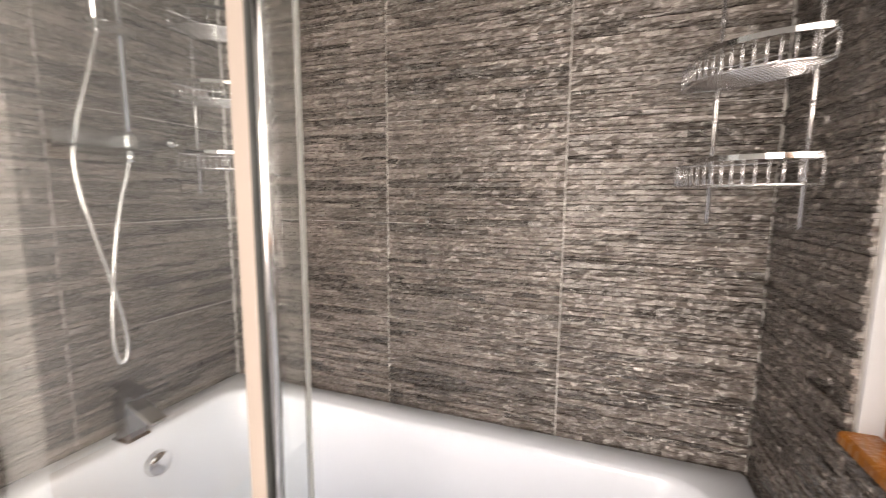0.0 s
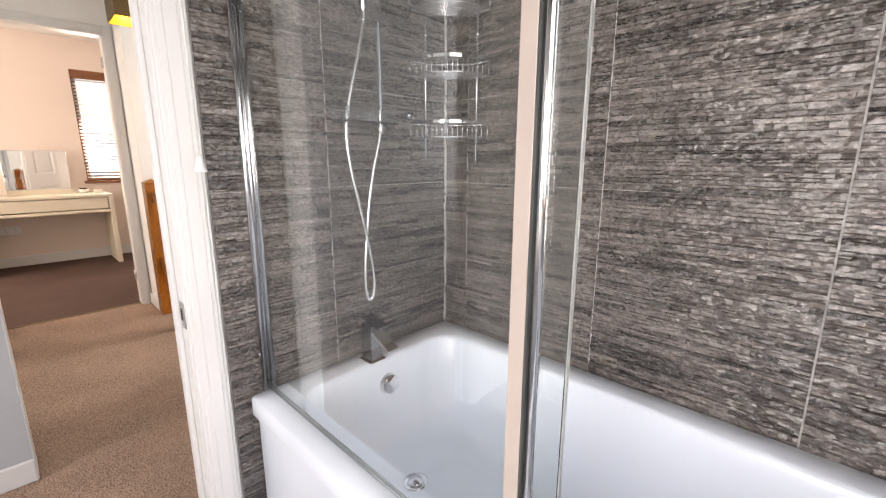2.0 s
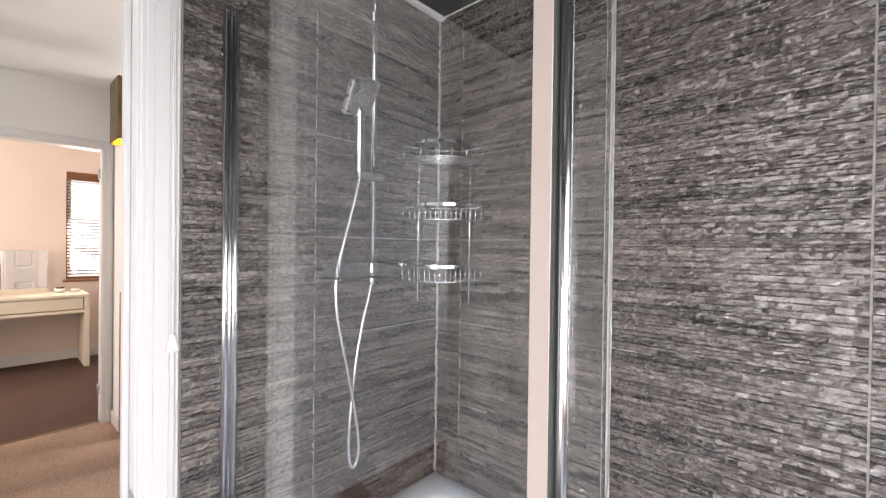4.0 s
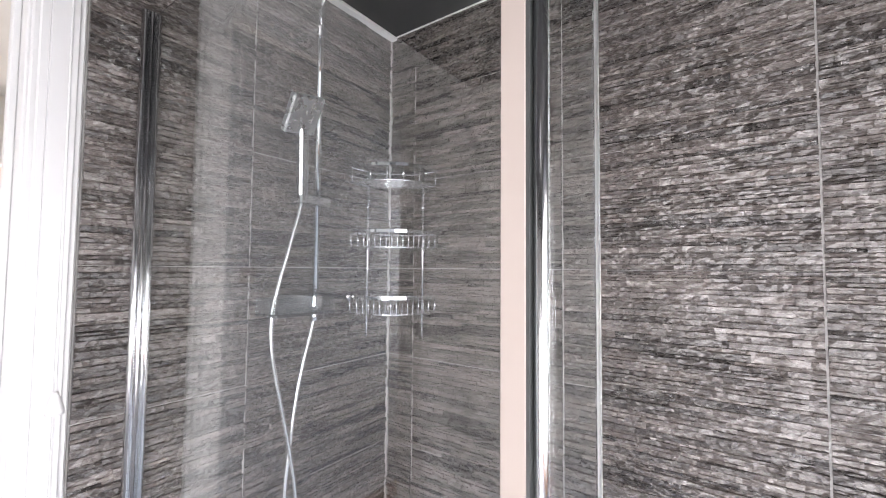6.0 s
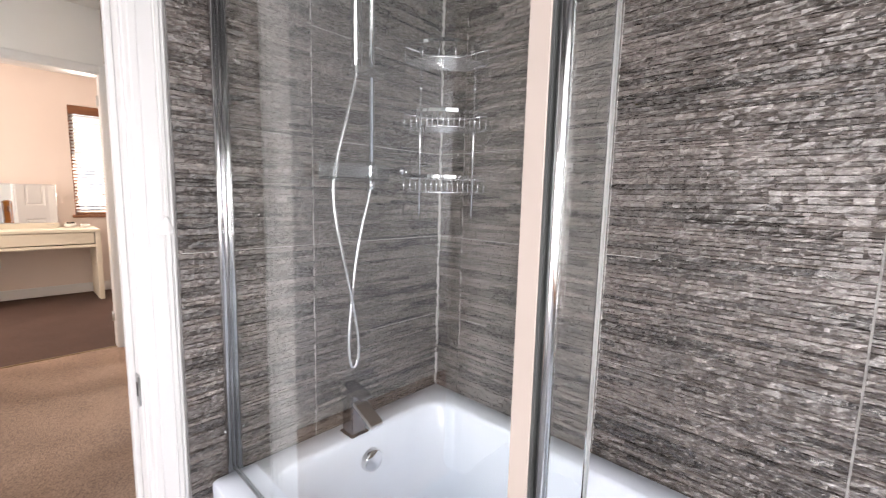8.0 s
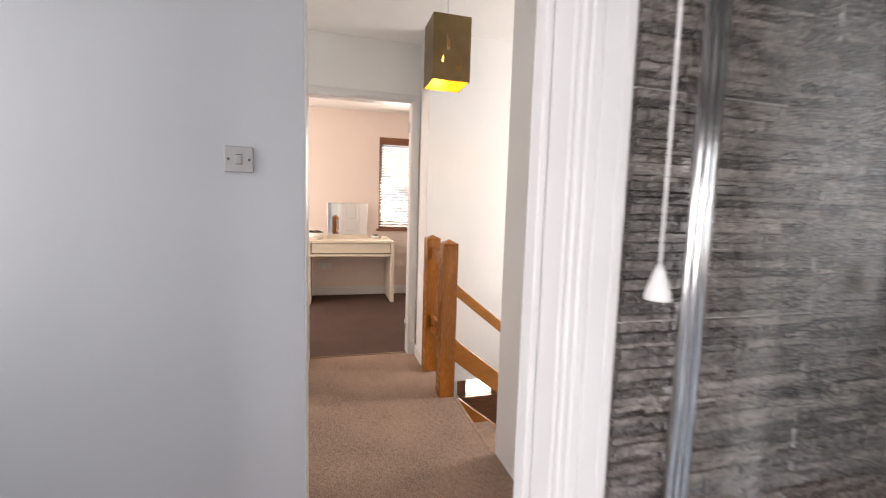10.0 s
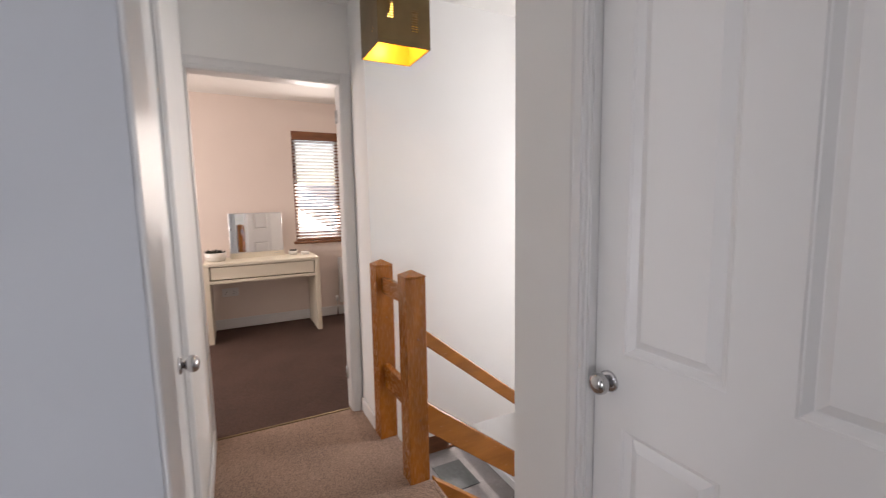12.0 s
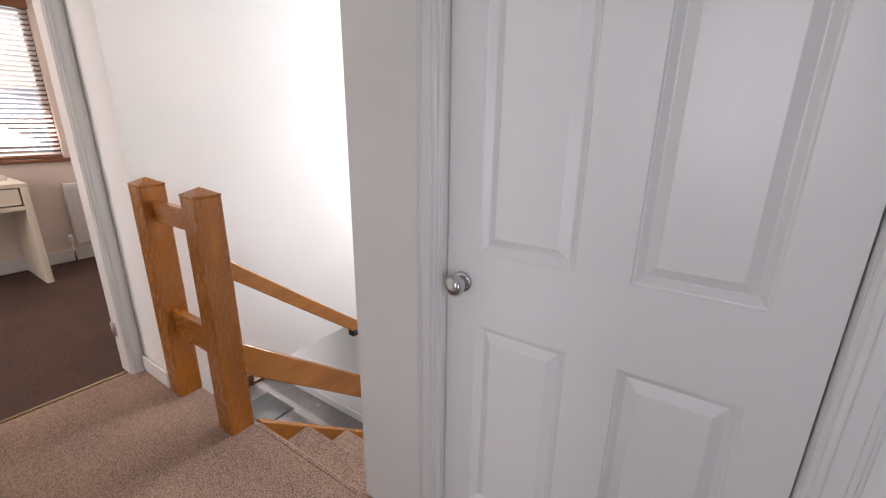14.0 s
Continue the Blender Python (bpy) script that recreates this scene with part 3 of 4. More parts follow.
def shower():
    top = thing("shower_set", (XW, 0.900, 1.2), "chrome riser shower with square handset and silver hose", "shower")
    rail = part("riser_rail", tube(bmesh.new(), [(0.11, 0, 0.06), (0.11, 0, 0.86), (0.115, 0, 0.89), (0.13, 0, 0.912), (0.155, 0, 0.92), (0.37, 0, 0.923)], 0.0085, 12), CHROME, top)
    for z in (0.80, 0.08):
        bm = boxes((0.001, 0.122, -0.014, 0.014, z - 0.016, z + 0.016), bevel=0.003)
        part("wall_bracket", bm, CHROME, rail)
    part("rain_head", boxes((0.29, 0.49, -0.10, 0.10, 0.90, 0.91), bevel=0.003), CHROME, top)
    hold = part("handset_holder", boxes((0.095, 0.145, -0.075, 0.018, 0.325, 0.350), bevel=0.004), CHROME, top)
    bm = bmesh.new()
    box(bm, -0.011, 0.011, -0.012, 0.012, 0.0, 0.17, bevel=0.004)
    hm = Matrix.Translation((0.13, -0.062, 0.34)) @ pose(0, 0, 0, 9, 12, 0)
    bmesh.ops.transform(bm, matrix=hm, verts=bm.verts)
    hs = part("handset", bm, BEAD, top, "square chrome hand shower")
    bm = bmesh.new()
    box(bm, -0.006, 0.014, -0.042, 0.042, -0.045, 0.05, bevel=0.004)
    bmesh.ops.transform(bm, matrix=hm @ Matrix.Translation((0.01, -0.01, 0.20)) @ pose(0, 0, 0, 0, 28, 0), verts=bm.verts)
    part("spray_plate", bm, SATIN, hs, "pale satin spray face")
    pts = [(0.062, -0.058, 0.345), (0.06, -0.070, 0.29), (0.058, -0.094, 0.2), (0.056, -0.118, 0.11), (0.055, -0.130, 0.03), (0.055, -0.129, -0.06), (0.055, -0.115, -0.18),
           (0.055, -0.098, -0.29), (0.055, -0.078, -0.40), (0.055, -0.072, -0.47), (0.053, -0.082, -0.51), (0.05, -0.098, -0.515), (0.048, -0.110, -0.47), (0.048, -0.108, -0.39),
           (0.048, -0.090, -0.30), (0.047, -0.065, -0.19), (0.046, -0.036, -0.08), (0.045, -0.012, 0.0), (0.045, 0, 0.055)]
    pts = [(x + 0.066, y * (1 - 0.28 * min(1, max(0, -z / 0.35))), z * 0.92 if z < 0 else z) for x, y, z in pts]
    fine = []
    for i in range(len(pts) - 1):
        p = [Vector(pts[max(0, min(len(pts) - 1, i + j))]) for j in (-1, 0, 1, 2)]
        for k in range(4):
            t = k / 4
            fine.append(0.5 * ((2 * p[1]) + (p[2] - p[0]) * t + (2 * p[0] - 5 * p[1] + 4 * p[2] - p[3]) * t * t + (3 * p[1] - p[0] - 3 * p[2] + p[3]) * t ** 3))
    fine.append(Vector(pts[-1]))
    hose = part("hose", tube(bmesh.new(), fine, 0.0047, 10), WIRE, top, "bright silver ribbed shower hose")
    part("hose_nut", lathe(bmesh.new(), [(0.010, 0.0), (0.011, 0.012), (0.009, 0.03), (0.007, 0.034)], pose(0.111, -0.001, 0.03), 12), CHROME, hose)
    part("soap_tray", boxes((0.085, 0.165, -0.15, 0.02, 0.052, 0.058), (0.085, 0.088, -0.15, 0.02, 0.058, 0.095), (0.162, 0.165, -0.15, 0.02, 0.058, 0.095), (0.088, 0.162, -0.15, -0.147, 0.058, 0.095), bevel=0.001), glass("clear_tray", (0.92, 0.95, 0.97), 0.14), top, "clear plastic soap tray")
    part("control_knob", lathe(bmesh.new(), [(0.008, 0.0), (0.008, 0.115), (0.012, 0.118), (0.012, 0.135), (0.0, 0.137)], pose(0.001, 0.098, 0.088, 0, 90, 0), 12), BEAD, top)
    return top


shower()


def ribbon(points, height, thick):
    """An upright flat band along points that bow outwards from the origin."""
    bm = bmesh.new()
    rings = []
    for x, y, z in points:
        r = Vector((x, y, 0)).normalized() * thick / 2
        rings.append([bm.verts.new((x + s * r.x, y + s * r.y, z + dz)) for s, dz in ((-1, -height / 2), (1, -height / 2), (1, height / 2), (-1, height / 2))])
    for a, b in zip(rings, rings[1:]):
        for k in range(4):
            bm.faces.new((a[k], a[(k + 1) % 4], b[(k + 1) % 4], b[k]))
    bm.faces.new(rings[0])
    bm.faces.new(reversed(rings[-1]))
    return bm


def caddy(at, turn, label):
    """A three-tier corner basket; the corner lies at the origin, the walls along +x and -y."""
    top = thing("corner_caddy", at, label, "shower caddy", "corner caddies", turn)
    R = 0.208

    def arc(r, z, n=14, inset=0.022):
        pts = []
        for k in range(n + 1):
            a = radians(-90 + 90 * k / n)
            pts.append((inset + (r - inset) * math.cos(a) ** 0.8 if math.cos(a) > 1e-6 else inset, -inset - (r - inset) * abs(math.sin(a)) ** 0.8, z))
        return pts

    for z in (1.228, 1.431, 1.635):
        bm = bmesh.new()
        tube(bm, arc(R, z), 0.003, 6)
        tube(bm, [(0.022, -R, z + 0.046), (0.022, -0.115, z + 0.046), (0.115, -0.022, z + 0.046), (R, -0.022, z + 0.046)], 0.0026, 6)
        tube(bm, [(0.022, -R, z), (0.022, -0.115, z), (0.115, -0.022, z), (R, -0.022, z)], 0.0026, 6)
        basket = part("basket", bm, WIRE, top, "chrome wire corner basket")
        part("rim_band", ribbon(arc(R * 1.01, z + 0.049), 0.010, 0.0016), CHROME, basket, "flat mirror-bright rim band")
        for p in arc(R, z, 15)[::3 if z > 1.6 else 1]:
            part("upright_wire", tube(bmesh.new(), [p, (p[0] * 1.01, p[1] * 1.01, z + 0.045)], 0.0021, 6), WIRE, basket)
        for k in range(12):
            t = 0.122 + k * 0.0148
            lim = min(t, R)
            part("floor_wire", tube(bmesh.new(), [(0.022 + max(0, t - R), -lim, z), (lim, -0.022 - max(0, t - R), z)], 0.0022, 6), WIRE, basket)
    for x, y in ((0.03, -0.145), (0.165, -0.03)):
        rod = part("rod", tube(bmesh.new(), [(x, y, 1.15), (x, y, 1.70)], 0.004, 8), WIRE, top)
        for z in (1.36, 1.56):
            part("rod_joint", lathe(bmesh.new(), [(0.0032, 0), (0.0055, 0.003), (0.0055, 0.009), (0.0032, 0.012)], pose(x, y, z), 10), WIRE, rod)
    return top


caddy((XW + 0.012, YN, 0.0), 0, "three-tier chrome wire caddy in the tiled corner by the shower")
caddy((XE, YN - 0.05, -0.055), -90, "three-tier chrome wire caddy in the tiled corner beside the window")


def bath_tap():
    top = thing("bath_tap", (-1.160, 0.868, RIM), "square chrome mono bath tap with flat open spout", "tap")
    part("body", boxes((-0.03, 0.022, -0.026, 0.026, 0.0, 0.13), bevel=0.004), DARKENED_CHROME, top)
    part("base", boxes((-0.036, 0.028, -0.032, 0.032, 0.0, 0.006), bevel=0.002), DARKENED_CHROME, top)
    bm = bmesh.new()
    box(bm, 0.0, 0.105, -0.022, 0.022, -0.006, 0.006, bevel=0.002)
    bmesh.ops.transform(bm, matrix=Matrix.Translation((0.012, 0, 0.108)) @ pose(0, 0, 0, 0, 24, 0), verts=bm.verts)
    part("spout", bm, STEEL, top, "flat dark-reflecting chrome spout")
    bm = bmesh.new()
    box(bm, -0.035, 0.06, -0.022, 0.022, 0.0, 0.010, bevel=0.002)
    bmesh.ops.transform(bm, matrix=Matrix.Translation((0, 0, 0.137)) @ pose(0, 0, 0, 0, 12, 0), verts=bm.verts)
    part("lever", bm, DARKENED_CHROME, top)
    return top


bath_tap()
cord = thing("pull_cord", (XW + 0.105, 0.395, 1.125), "white ceiling light pull cord with small bell end", "pull cord")
part("string", tube(bmesh.new(), [(0, 0, 0.03), (0.001, -0.002, 0.4), (0, -0.004, 1.066)], 0.0016, 6), PLASTIC, cord)
part("bell", lathe(bmesh.new(), [(0.013, 0.0), (0.0125, 0.006), (0.006, 0.028), (0.003, 0.036)], None, 14), PLASTIC, cord)
part("ceiling_rose", lathe(bmesh.new(), [(0.03, 1.075), (0.03, 1.067), (0.012, 1.056), (0.004, 1.05)], None, 16), PLASTIC, cord)
plate = tagged(part("strike_plate", boxes((-1.283, -1.250, 0.3515, 0.355, 0.728, 0.798), bevel=0.001), STEEL), "small steel strike plate on the white door jamb", "strike plate")
part("keep_hole", boxes((-1.274, -1.261, 0.3508, 0.3515, 0.748, 0.780)), DARK, plate)

# ---- bathroom window ----
win = tagged(thing("window_1", (XE + 0.06, (WY0 + WY1) / 2, WZ0), "wooden framed bathroom window with frosted glass", "window"), kind="structure")
hw, hh = (WY1 - WY0) / 2, WZ1 - WZ0
part("window_frame", boxes((-0.02, 0.03, -hw, -hw + 0.05, 0, hh), (-0.02, 0.03, hw - 0.05, hw, 0, hh), (-0.02, 0.03, -hw + 0.05, hw - 0.05, 0, 0.05), (-0.02, 0.03, -hw + 0.05, hw - 0.05, hh - 0.05, hh), bevel=0.004), PINE, win)
part("pane", boxes((0.002, 0.008, -hw + 0.05, hw - 0.05, 0.05, hh - 0.05)), FROST, win).visible_shadow = False
part("window_sill", boxes((-0.072, -0.02, -hw - 0.004, hw + 0.004, -0.02, 0.004), bevel=0.005), PINE, win, "varnished pine sill")


def plain_window(name, x0, x1, y, z0, z1, label):
    """A framed window in a wall that runs along x."""
    top = tagged(thing(name, ((x0 + x1) / 2, y, z0), label, "window"), kind="structure")
    w, h = (x1 - x0) / 2, z1 - z0
    part("window_frame", boxes((-w, -w + 0.05, -0.03, 0.02, 0, h), (w - 0.05, w, -0.03, 0.02, 0, h), (-w + 0.05, w - 0.05, -0.03, 0.02, 0, 0.05), (-w + 0.05, w - 0.05, -0.03, 0.02, h - 0.05, h), bevel=0.004), GLOSS, top)
    part("pane", boxes((-w + 0.05, w - 0.05, -0.006, 0.0, 0.05, h - 0.05)), FROST, top).visible_shadow = False
    return top


# unseen south window, added to carry the fill on the tiles
plain_window("window_6", -0.37, 0.33, YS - 0.06, 0.43, 1.53, "unseen white framed obscured glass window, added to light the bathroom tiles")
# stair window is unseen, added round the stairwell fill
plain_window("window_3", -3.34, -2.64, 3.26, 0.62, 2.06, "unseen white framed obscured glass window, added to light the stairwell")
# invented landing window, unseen, holds the landing fill lamp
plain_window("window_4", -2.01, -1.47, -1.56, 0.85, 1.99, "unseen white framed obscured glass window, added to light the landing")
# added bedroom window, unseen, houses the far fill lamp
plain_window("window_5", -6.22, -4.58, -1.76, 0.88, 2.12, "unseen wide white framed window, added to light the bedroom")

# ---- stairs ----
STAIR_X0, STAIR_X1, NOSE_Y, RISE, GO = -3.255, XK, 0.865, 0.19, 0.238
stair = tagged(thing("staircase", (-2.93, NOSE_Y, 0), "taupe carpeted staircase with pine strings going down", "staircase"), kind="structure")
for k in range(8):
    z1, y0 = -RISE * (k + 1), k * GO
    bm = bmesh.new()
    box(bm, STAIR_X0 + 2.93, STAIR_X1 + 2.93, y0 - 0.0, y0 + GO, z1 - RISE - 0.05, z1 - 0.03)
    box(bm, STAIR_X0 + 2.93, STAIR_X1 + 2.93, y0 + 0.001, y0 + GO + 0.022, z1 - 0.03, z1, bevel=0.011, seg=3)
    part("step", bm, CARPET, stair)
# quarter landing and the last steps round the corner
part("quarter_landing", boxes((STAIR_X0 + 2.93, STAIR_X1 + 2.93, 8 * GO, 3.2 - NOSE_Y, -RISE * 9 - 0.2, -RISE * 9), bevel=0.01), CARPET, stair)
for k in range(3):
    z1, x1 = -RISE * (10 + k), STAIR_X0 + 2.93 - k * GO
    part("step", boxes((x1 - GO - 0.02, x1, 8 * GO, 3.2 - NOSE_Y, z1 - RISE - 0.05, z1), bevel=0.011), CARPET, stair)
part("top_nosing", boxes((STAIR_X0 + 2.93, STAIR_X1 + 2.93, -0.02, 0.02, -0.04, 0.003), bevel=0.014), CARPET, stair)


def sloped(x0, x1, y0, z0, y1, z1, depth, bevel=0.004):
    """A board whose upper edge runs from (y0, z0) to (y1, z1)."""
    bm = bmesh.new()
    vs = [bm.verts.new(v) for v in ((x0, y0, z0), (x1, y0, z0), (x1, y1, z1), (x0, y1, z1), (x0, y0, z0 - depth), (x1, y0, z0 - depth), (x1, y1, z1 - depth), (x0, y1, z1 - depth))]
    for f in ((0, 1, 2, 3), (7, 6, 5, 4), (0, 4, 5, 1), (2, 6, 7, 3), (1, 5, 6, 2), (3, 7, 4, 0)):
        bm.faces.new([vs[i] for i in f])
    bmesh.ops.bevel(bm, geom=list(bm.edges), offset=bevel, segments=1, affect="EDGES")
    return bm


# same pine as the newels, lighter: the light on the slopes is in the colour
PINE_Y_LIT = mat("varnished_pine_sloping_lit", (0.43, 0.16, 0.024), 0.26, var=0.13, scale=4, bump=0.008, bscale=30, stretch=(6, 0.8, 5), coat=0.3)
part("string_board", sloped(-3.30 + 2.93, -3.257 + 2.93, 0.03, -0.016, 1.92, -0.016 - 0.803 * 1.89, 0.21), PINE_Y_LIT, stair, "varnished pine string board")


def newel(at, label):
    top = thing("newel_post", at, label, "newel post", "stair newel posts")
    a = 0.05
    bm = bmesh.new()
    box(bm, -a, a, -a, a, -0.14 if at[0] > -3.6 else 0.0, 0.985, bevel=0.004)
    part("shaft", bm, PINE, top)
    bm = bmesh.new()
    base = [bm.verts.new(v) for v in ((-a, -a, 0.985), (a, -a, 0.985), (a, a, 0.985), (-a, a, 0.985))]
    rim = [bm.verts.new(v) for v in ((-a, -a, 0.992), (a, -a, 0.992), (a, a, 0.992), (-a, a, 0.992))]
    tip = bm.verts.new((0, 0, 1.018))
    for k in range(4):
        bm.faces.new((base[k], base[(k + 1) % 4], rim[(k + 1) % 4], rim[k]))
        bm.faces.new((rim[k], rim[(k + 1) % 4], tip))
    part("cap", bm, PINE, top)
    for z in (0.70, 0.31):
        part("peg", lathe(bmesh.new(), [(0.005, 0.0), (0.005, 0.0015), (0.0, 0.002)], Matrix.Translation((a, 0.006, z)) @ pose(0, 0, 0, 0, 90, 0), 8), WOOD, top)
    return top


newel((-3.734, 0.813, 0), "square varnished pine newel post against the white wall")
newel((-3.302, 0.813, 0), "square varnished pine newel post at the head of the stairs")
bal = thing("balustrade", (-3.302, 0.813, 0), "varnished pine rails between the newels and down the stairs", "balustrade")
part("rail", boxes((-0.385, -0.05, -0.016, 0.016, 0.84, 0.925), bevel=0.004), PINE_X, bal)
part("rail", boxes((-0.385, -0.05, -0.016, 0.016, 0.315, 0.44), bevel=0.004), PINE_X, bal)
part("handrail", sloped(-0.02, 0.025, 0.05, 0.735, 1.95, 0.735 - 0.806 * 1.9, 0.078), PINE_Y_LIT, bal)
part("rail_bracket", boxes((-0.012, 0.03, 0.66, 0.71, 0.13, 0.165), bevel=0.004), DARK, bal, "small black rail bracket")
part("lower_rail", sloped(-0.016, 0.018, 0.05, 0.378, 1.95, 0.378 - 0.79 * 1.9, 0.15), PINE_Y_LIT, bal)

# ---- landing ----


def pendant():
    top = thing("pendant_lamp", (-3.275, 0.755, 1.943), "square brass pendant lamp with pierced sides and gold lining", "lamp")
    a, h, t = 0.112, 0.36, 0.003
    for k in range(4):
        bm = bmesh.new()
        cols = [(-0.060, 0.10), (-0.02, 0.17), (0.045, 0.06)]
        holes = []
        for cx, z0 in cols:
            for i in range(9):
                for s in (-1, 1):
                    x0 = cx + s * 0.0075
                    holes.append((x0 - 0.006, x0 + 0.006, z0 + i * 0.0095, z0 + i * 0.0095 + 0.0045))
        xs = sorted({-a, a, *[round(v, 5) for q in holes for v in q[:2]]})
        zs = sorted({0.0, h, *[round(v, 5) for q in holes for v in q[2:]]})
        for x0, x1 in zip(xs, xs[1:]):
            for z0, z1 in zip(zs, zs[1:]):
                mx, mz = (x0 + x1) / 2, (z0 + z1) / 2
                if not any(q[0] < mx < q[1] and q[2] < mz < q[3] for q in holes):
                    for y in (-a, -a + t):
                        bm.faces.new([bm.verts.new(v) for v in ((x0, y, z0), (x1, y, z0), (x1, y, z1), (x0, y, z1))])
        bmesh.ops.remove_doubles(bm, verts=bm.verts, dist=1e-5)
        bmesh.ops.transform(bm, matrix=pose(0, 0, 0, 0, 0, 90 * k), verts=bm.verts)
        side = part("side_plate", bm, BRASS, top, "pierced dull brass side")
        bm = bmesh.new()
        box(bm, -a + 0.004, a - 0.004, -a + 0.0035, -a + 0.0045, 0.001, 0.09)
        bmesh.ops.transform(bm, matrix=pose(0, 0, 0, 0, 0, 90 * k), verts=bm.verts)
        part("gold_lining", bm, GOLD, side)
    part("top_plate", boxes((-a, a, -a, a, h, h + 0.003)), BRASS, top)
    part("bulb", lathe(bmesh.new(), [(0.0, 0.10), (0.02, 0.105), (0.03, 0.13), (0.028, 0.155), (0.014, 0.19), (0.013, 0.21)], None, 16), BULB, top, "lit warm bulb")
    part("lampholder", lathe(bmesh.new(), [(0.017, 0.2), (0.017, 0.26), (0.006, 0.28), (0.004, h)], None, 14), PLASTIC, top)
    part("cable", tube(bmesh.new(), [(0, 0, h), (0, 0, TOP_L - 1.943)], 0.003, 6), PLASTIC, top)
    return top


pendant()
lamp("pendant_bulb_light", "POINT", pose(-3.275, 0.755, 2.03), 2.0, (1.0, 0.72, 0.30), 0.03)

sw = thing("light_switch", (XS, -0.166, 1.330), "grey square switch plate with dark screw slots on the landing wall", "light switch")
part("plate", boxes((0.0, 0.008, -0.038, 0.038, -0.036, 0.036), bevel=0.003), GREY_PLASTIC, sw)
part("rocker", boxes((0.008, 0.011, -0.009, 0.009, -0.0125, 0.0125), bevel=0.0015), GREY_PLASTIC, sw)
for z in (-0.0133, 0.0133):
    part("rocker_gap", boxes((0.008, 0.0086, -0.009, 0.009, z - 0.0007, z + 0.0007)), DARK, sw)
for y in (-0.027, 0.027):
    part("screw", lathe(bmesh.new(), [(0.004, 0.008), (0.004, 0.0088), (0.0, 0.009)], pose(0, y, 0, 0, 90, 0), 10), DARKENED_CHROME, sw)
for z in (0.235, 1.85):
    hg = part("door_hinge", boxes((-4.168, -4.142, 0.7045, 0.708, z - 0.038, z + 0.038), bevel=0.001), STEEL, JAMB_BED, "small steel butt hinge")
    part("knuckle", tube(bmesh.new(), [(-4.172, 0.703, z - 0.038), (-4.172, 0.703, z + 0.038)], 0.006, 10), STEEL, hg)

# ---- bedroom ----
win = tagged(thing("window_2", (-6.59, (BY0 + BY1) / 2, BZ0), "brown wooden framed bedroom window", "window"), kind="structure")
hw, hh = (BY1 - BY0) / 2, BZ1 - BZ0
part("window_frame", boxes((-0.03, 0.02, -hw, -hw + 0.045, 0, hh), (-0.03, 0.02, hw - 0.045, hw, 0, hh), (-0.03, 0.02, -hw + 0.045, hw - 0.045, 0, 0.05), (-0.03, 0.02, -hw + 0.045, hw - 0.045, hh - 0.05, hh), bevel=0.004), WOOD, win)
part("pane", boxes((-0.008, -0.003, -hw + 0.045, hw - 0.045, 0.05, hh - 0.05)), GLASS, win).visible_shadow = False
part("window_sill", boxes((0.02, 0.10, -hw - 0.03, hw + 0.03, -0.03, 0.0), bevel=0.005), WOOD, win, "dark brown wooden sill")
blind = thing("venetian_blind", (-6.545, (BY0 + BY1) / 2, BZ0), "pale slatted blind with brown wooden headrail over the window", "blind")
part("headrail", boxes((-0.02, 0.035, -hw, hw, hh - 0.09, hh), bevel=0.003), WOOD, blind, "brown wooden pelmet")
n = 30
for k in range(n):
    bm = bmesh.new()
    box(bm, -0.018, 0.018, -hw + 0.01, hw - 0.01, -0.001, 0.001)
    bmesh.ops.transform(bm, matrix=pose(0, 0, 0, 0, -36, 0), verts=bm.verts)
    s = part("slat", bm, SLAT, blind)
    s.location = (0, 0, 0.04 + k * (hh - 0.15) / (n - 1))
for y in (-hw + 0.09, hw - 0.09):
    part("ladder_cord", tube(bmesh.new(), [(0.019, y, 0.02), (0.019, y, hh - 0.09)], 0.0012, 5), SLAT, blind)
part("bottom_rail", boxes((-0.02, 0.02, -hw + 0.01, hw - 0.01, 0.004, 0.022), bevel=0.002), WOOD, blind)


def dressing_table():
    top = thing("dressing_table", (-6.30, 0.385, 0), "cream lacquered dressing table with one long drawer", "dressing table")
    x0, x1, y0, y1, h = -0.205, 0.30, -0.555, 0.505, 0.78
    part("tabletop", boxes((x0, x1, y0, y1, h - 0.03, h), bevel=0.003), DESK, top)
    part("drawer", boxes((x1 - 0.03, x1 - 0.012, y0 + 0.055, y1 - 0.055, h - 0.155, h - 0.036), bevel=0.002), DESK, top)
    part("lower_rail", boxes((x0, x1, y0 + 0.045, y1 - 0.045, h - 0.195, h - 0.165), bevel=0.002), DESK, top)
    part("flap_gap", boxes((x0 + 0.1, x1 - 0.05, y0 + 0.30, y1 - 0.32, h, h + 0.002)), DESK, top)
    for ya, yb in ((y0, y0 + 0.045), (y1 - 0.045, y1)):
        part("side_leg", boxes((x0, x1, ya, yb, 0.0, h - 0.03), bevel=0.003), DESK, top)
    part("back_panel", boxes((x0, x0 + 0.015, y0 + 0.045, y1 - 0.045, h - 0.20, h - 0.03)), DESK, top)
    return top


dressing_table()
mir = thing("table_mirror", (-6.37, 0.325, 0.78), "frameless rectangular mirror standing on two metal clips", "mirror", turn=5.5)
part("backing", boxes((-0.012, 0.0, -0.262, 0.262, 0.055, 0.468), bevel=0.003), SATIN, mir)
part("mirror_glass", boxes((0.0, 0.004, -0.255, 0.255, 0.062, 0.461)), MIRROR, mir)
part("lower_ledge", boxes((-0.02, 0.03, -0.262, 0.262, 0.0, 0.055), bevel=0.002), DESK, mir)
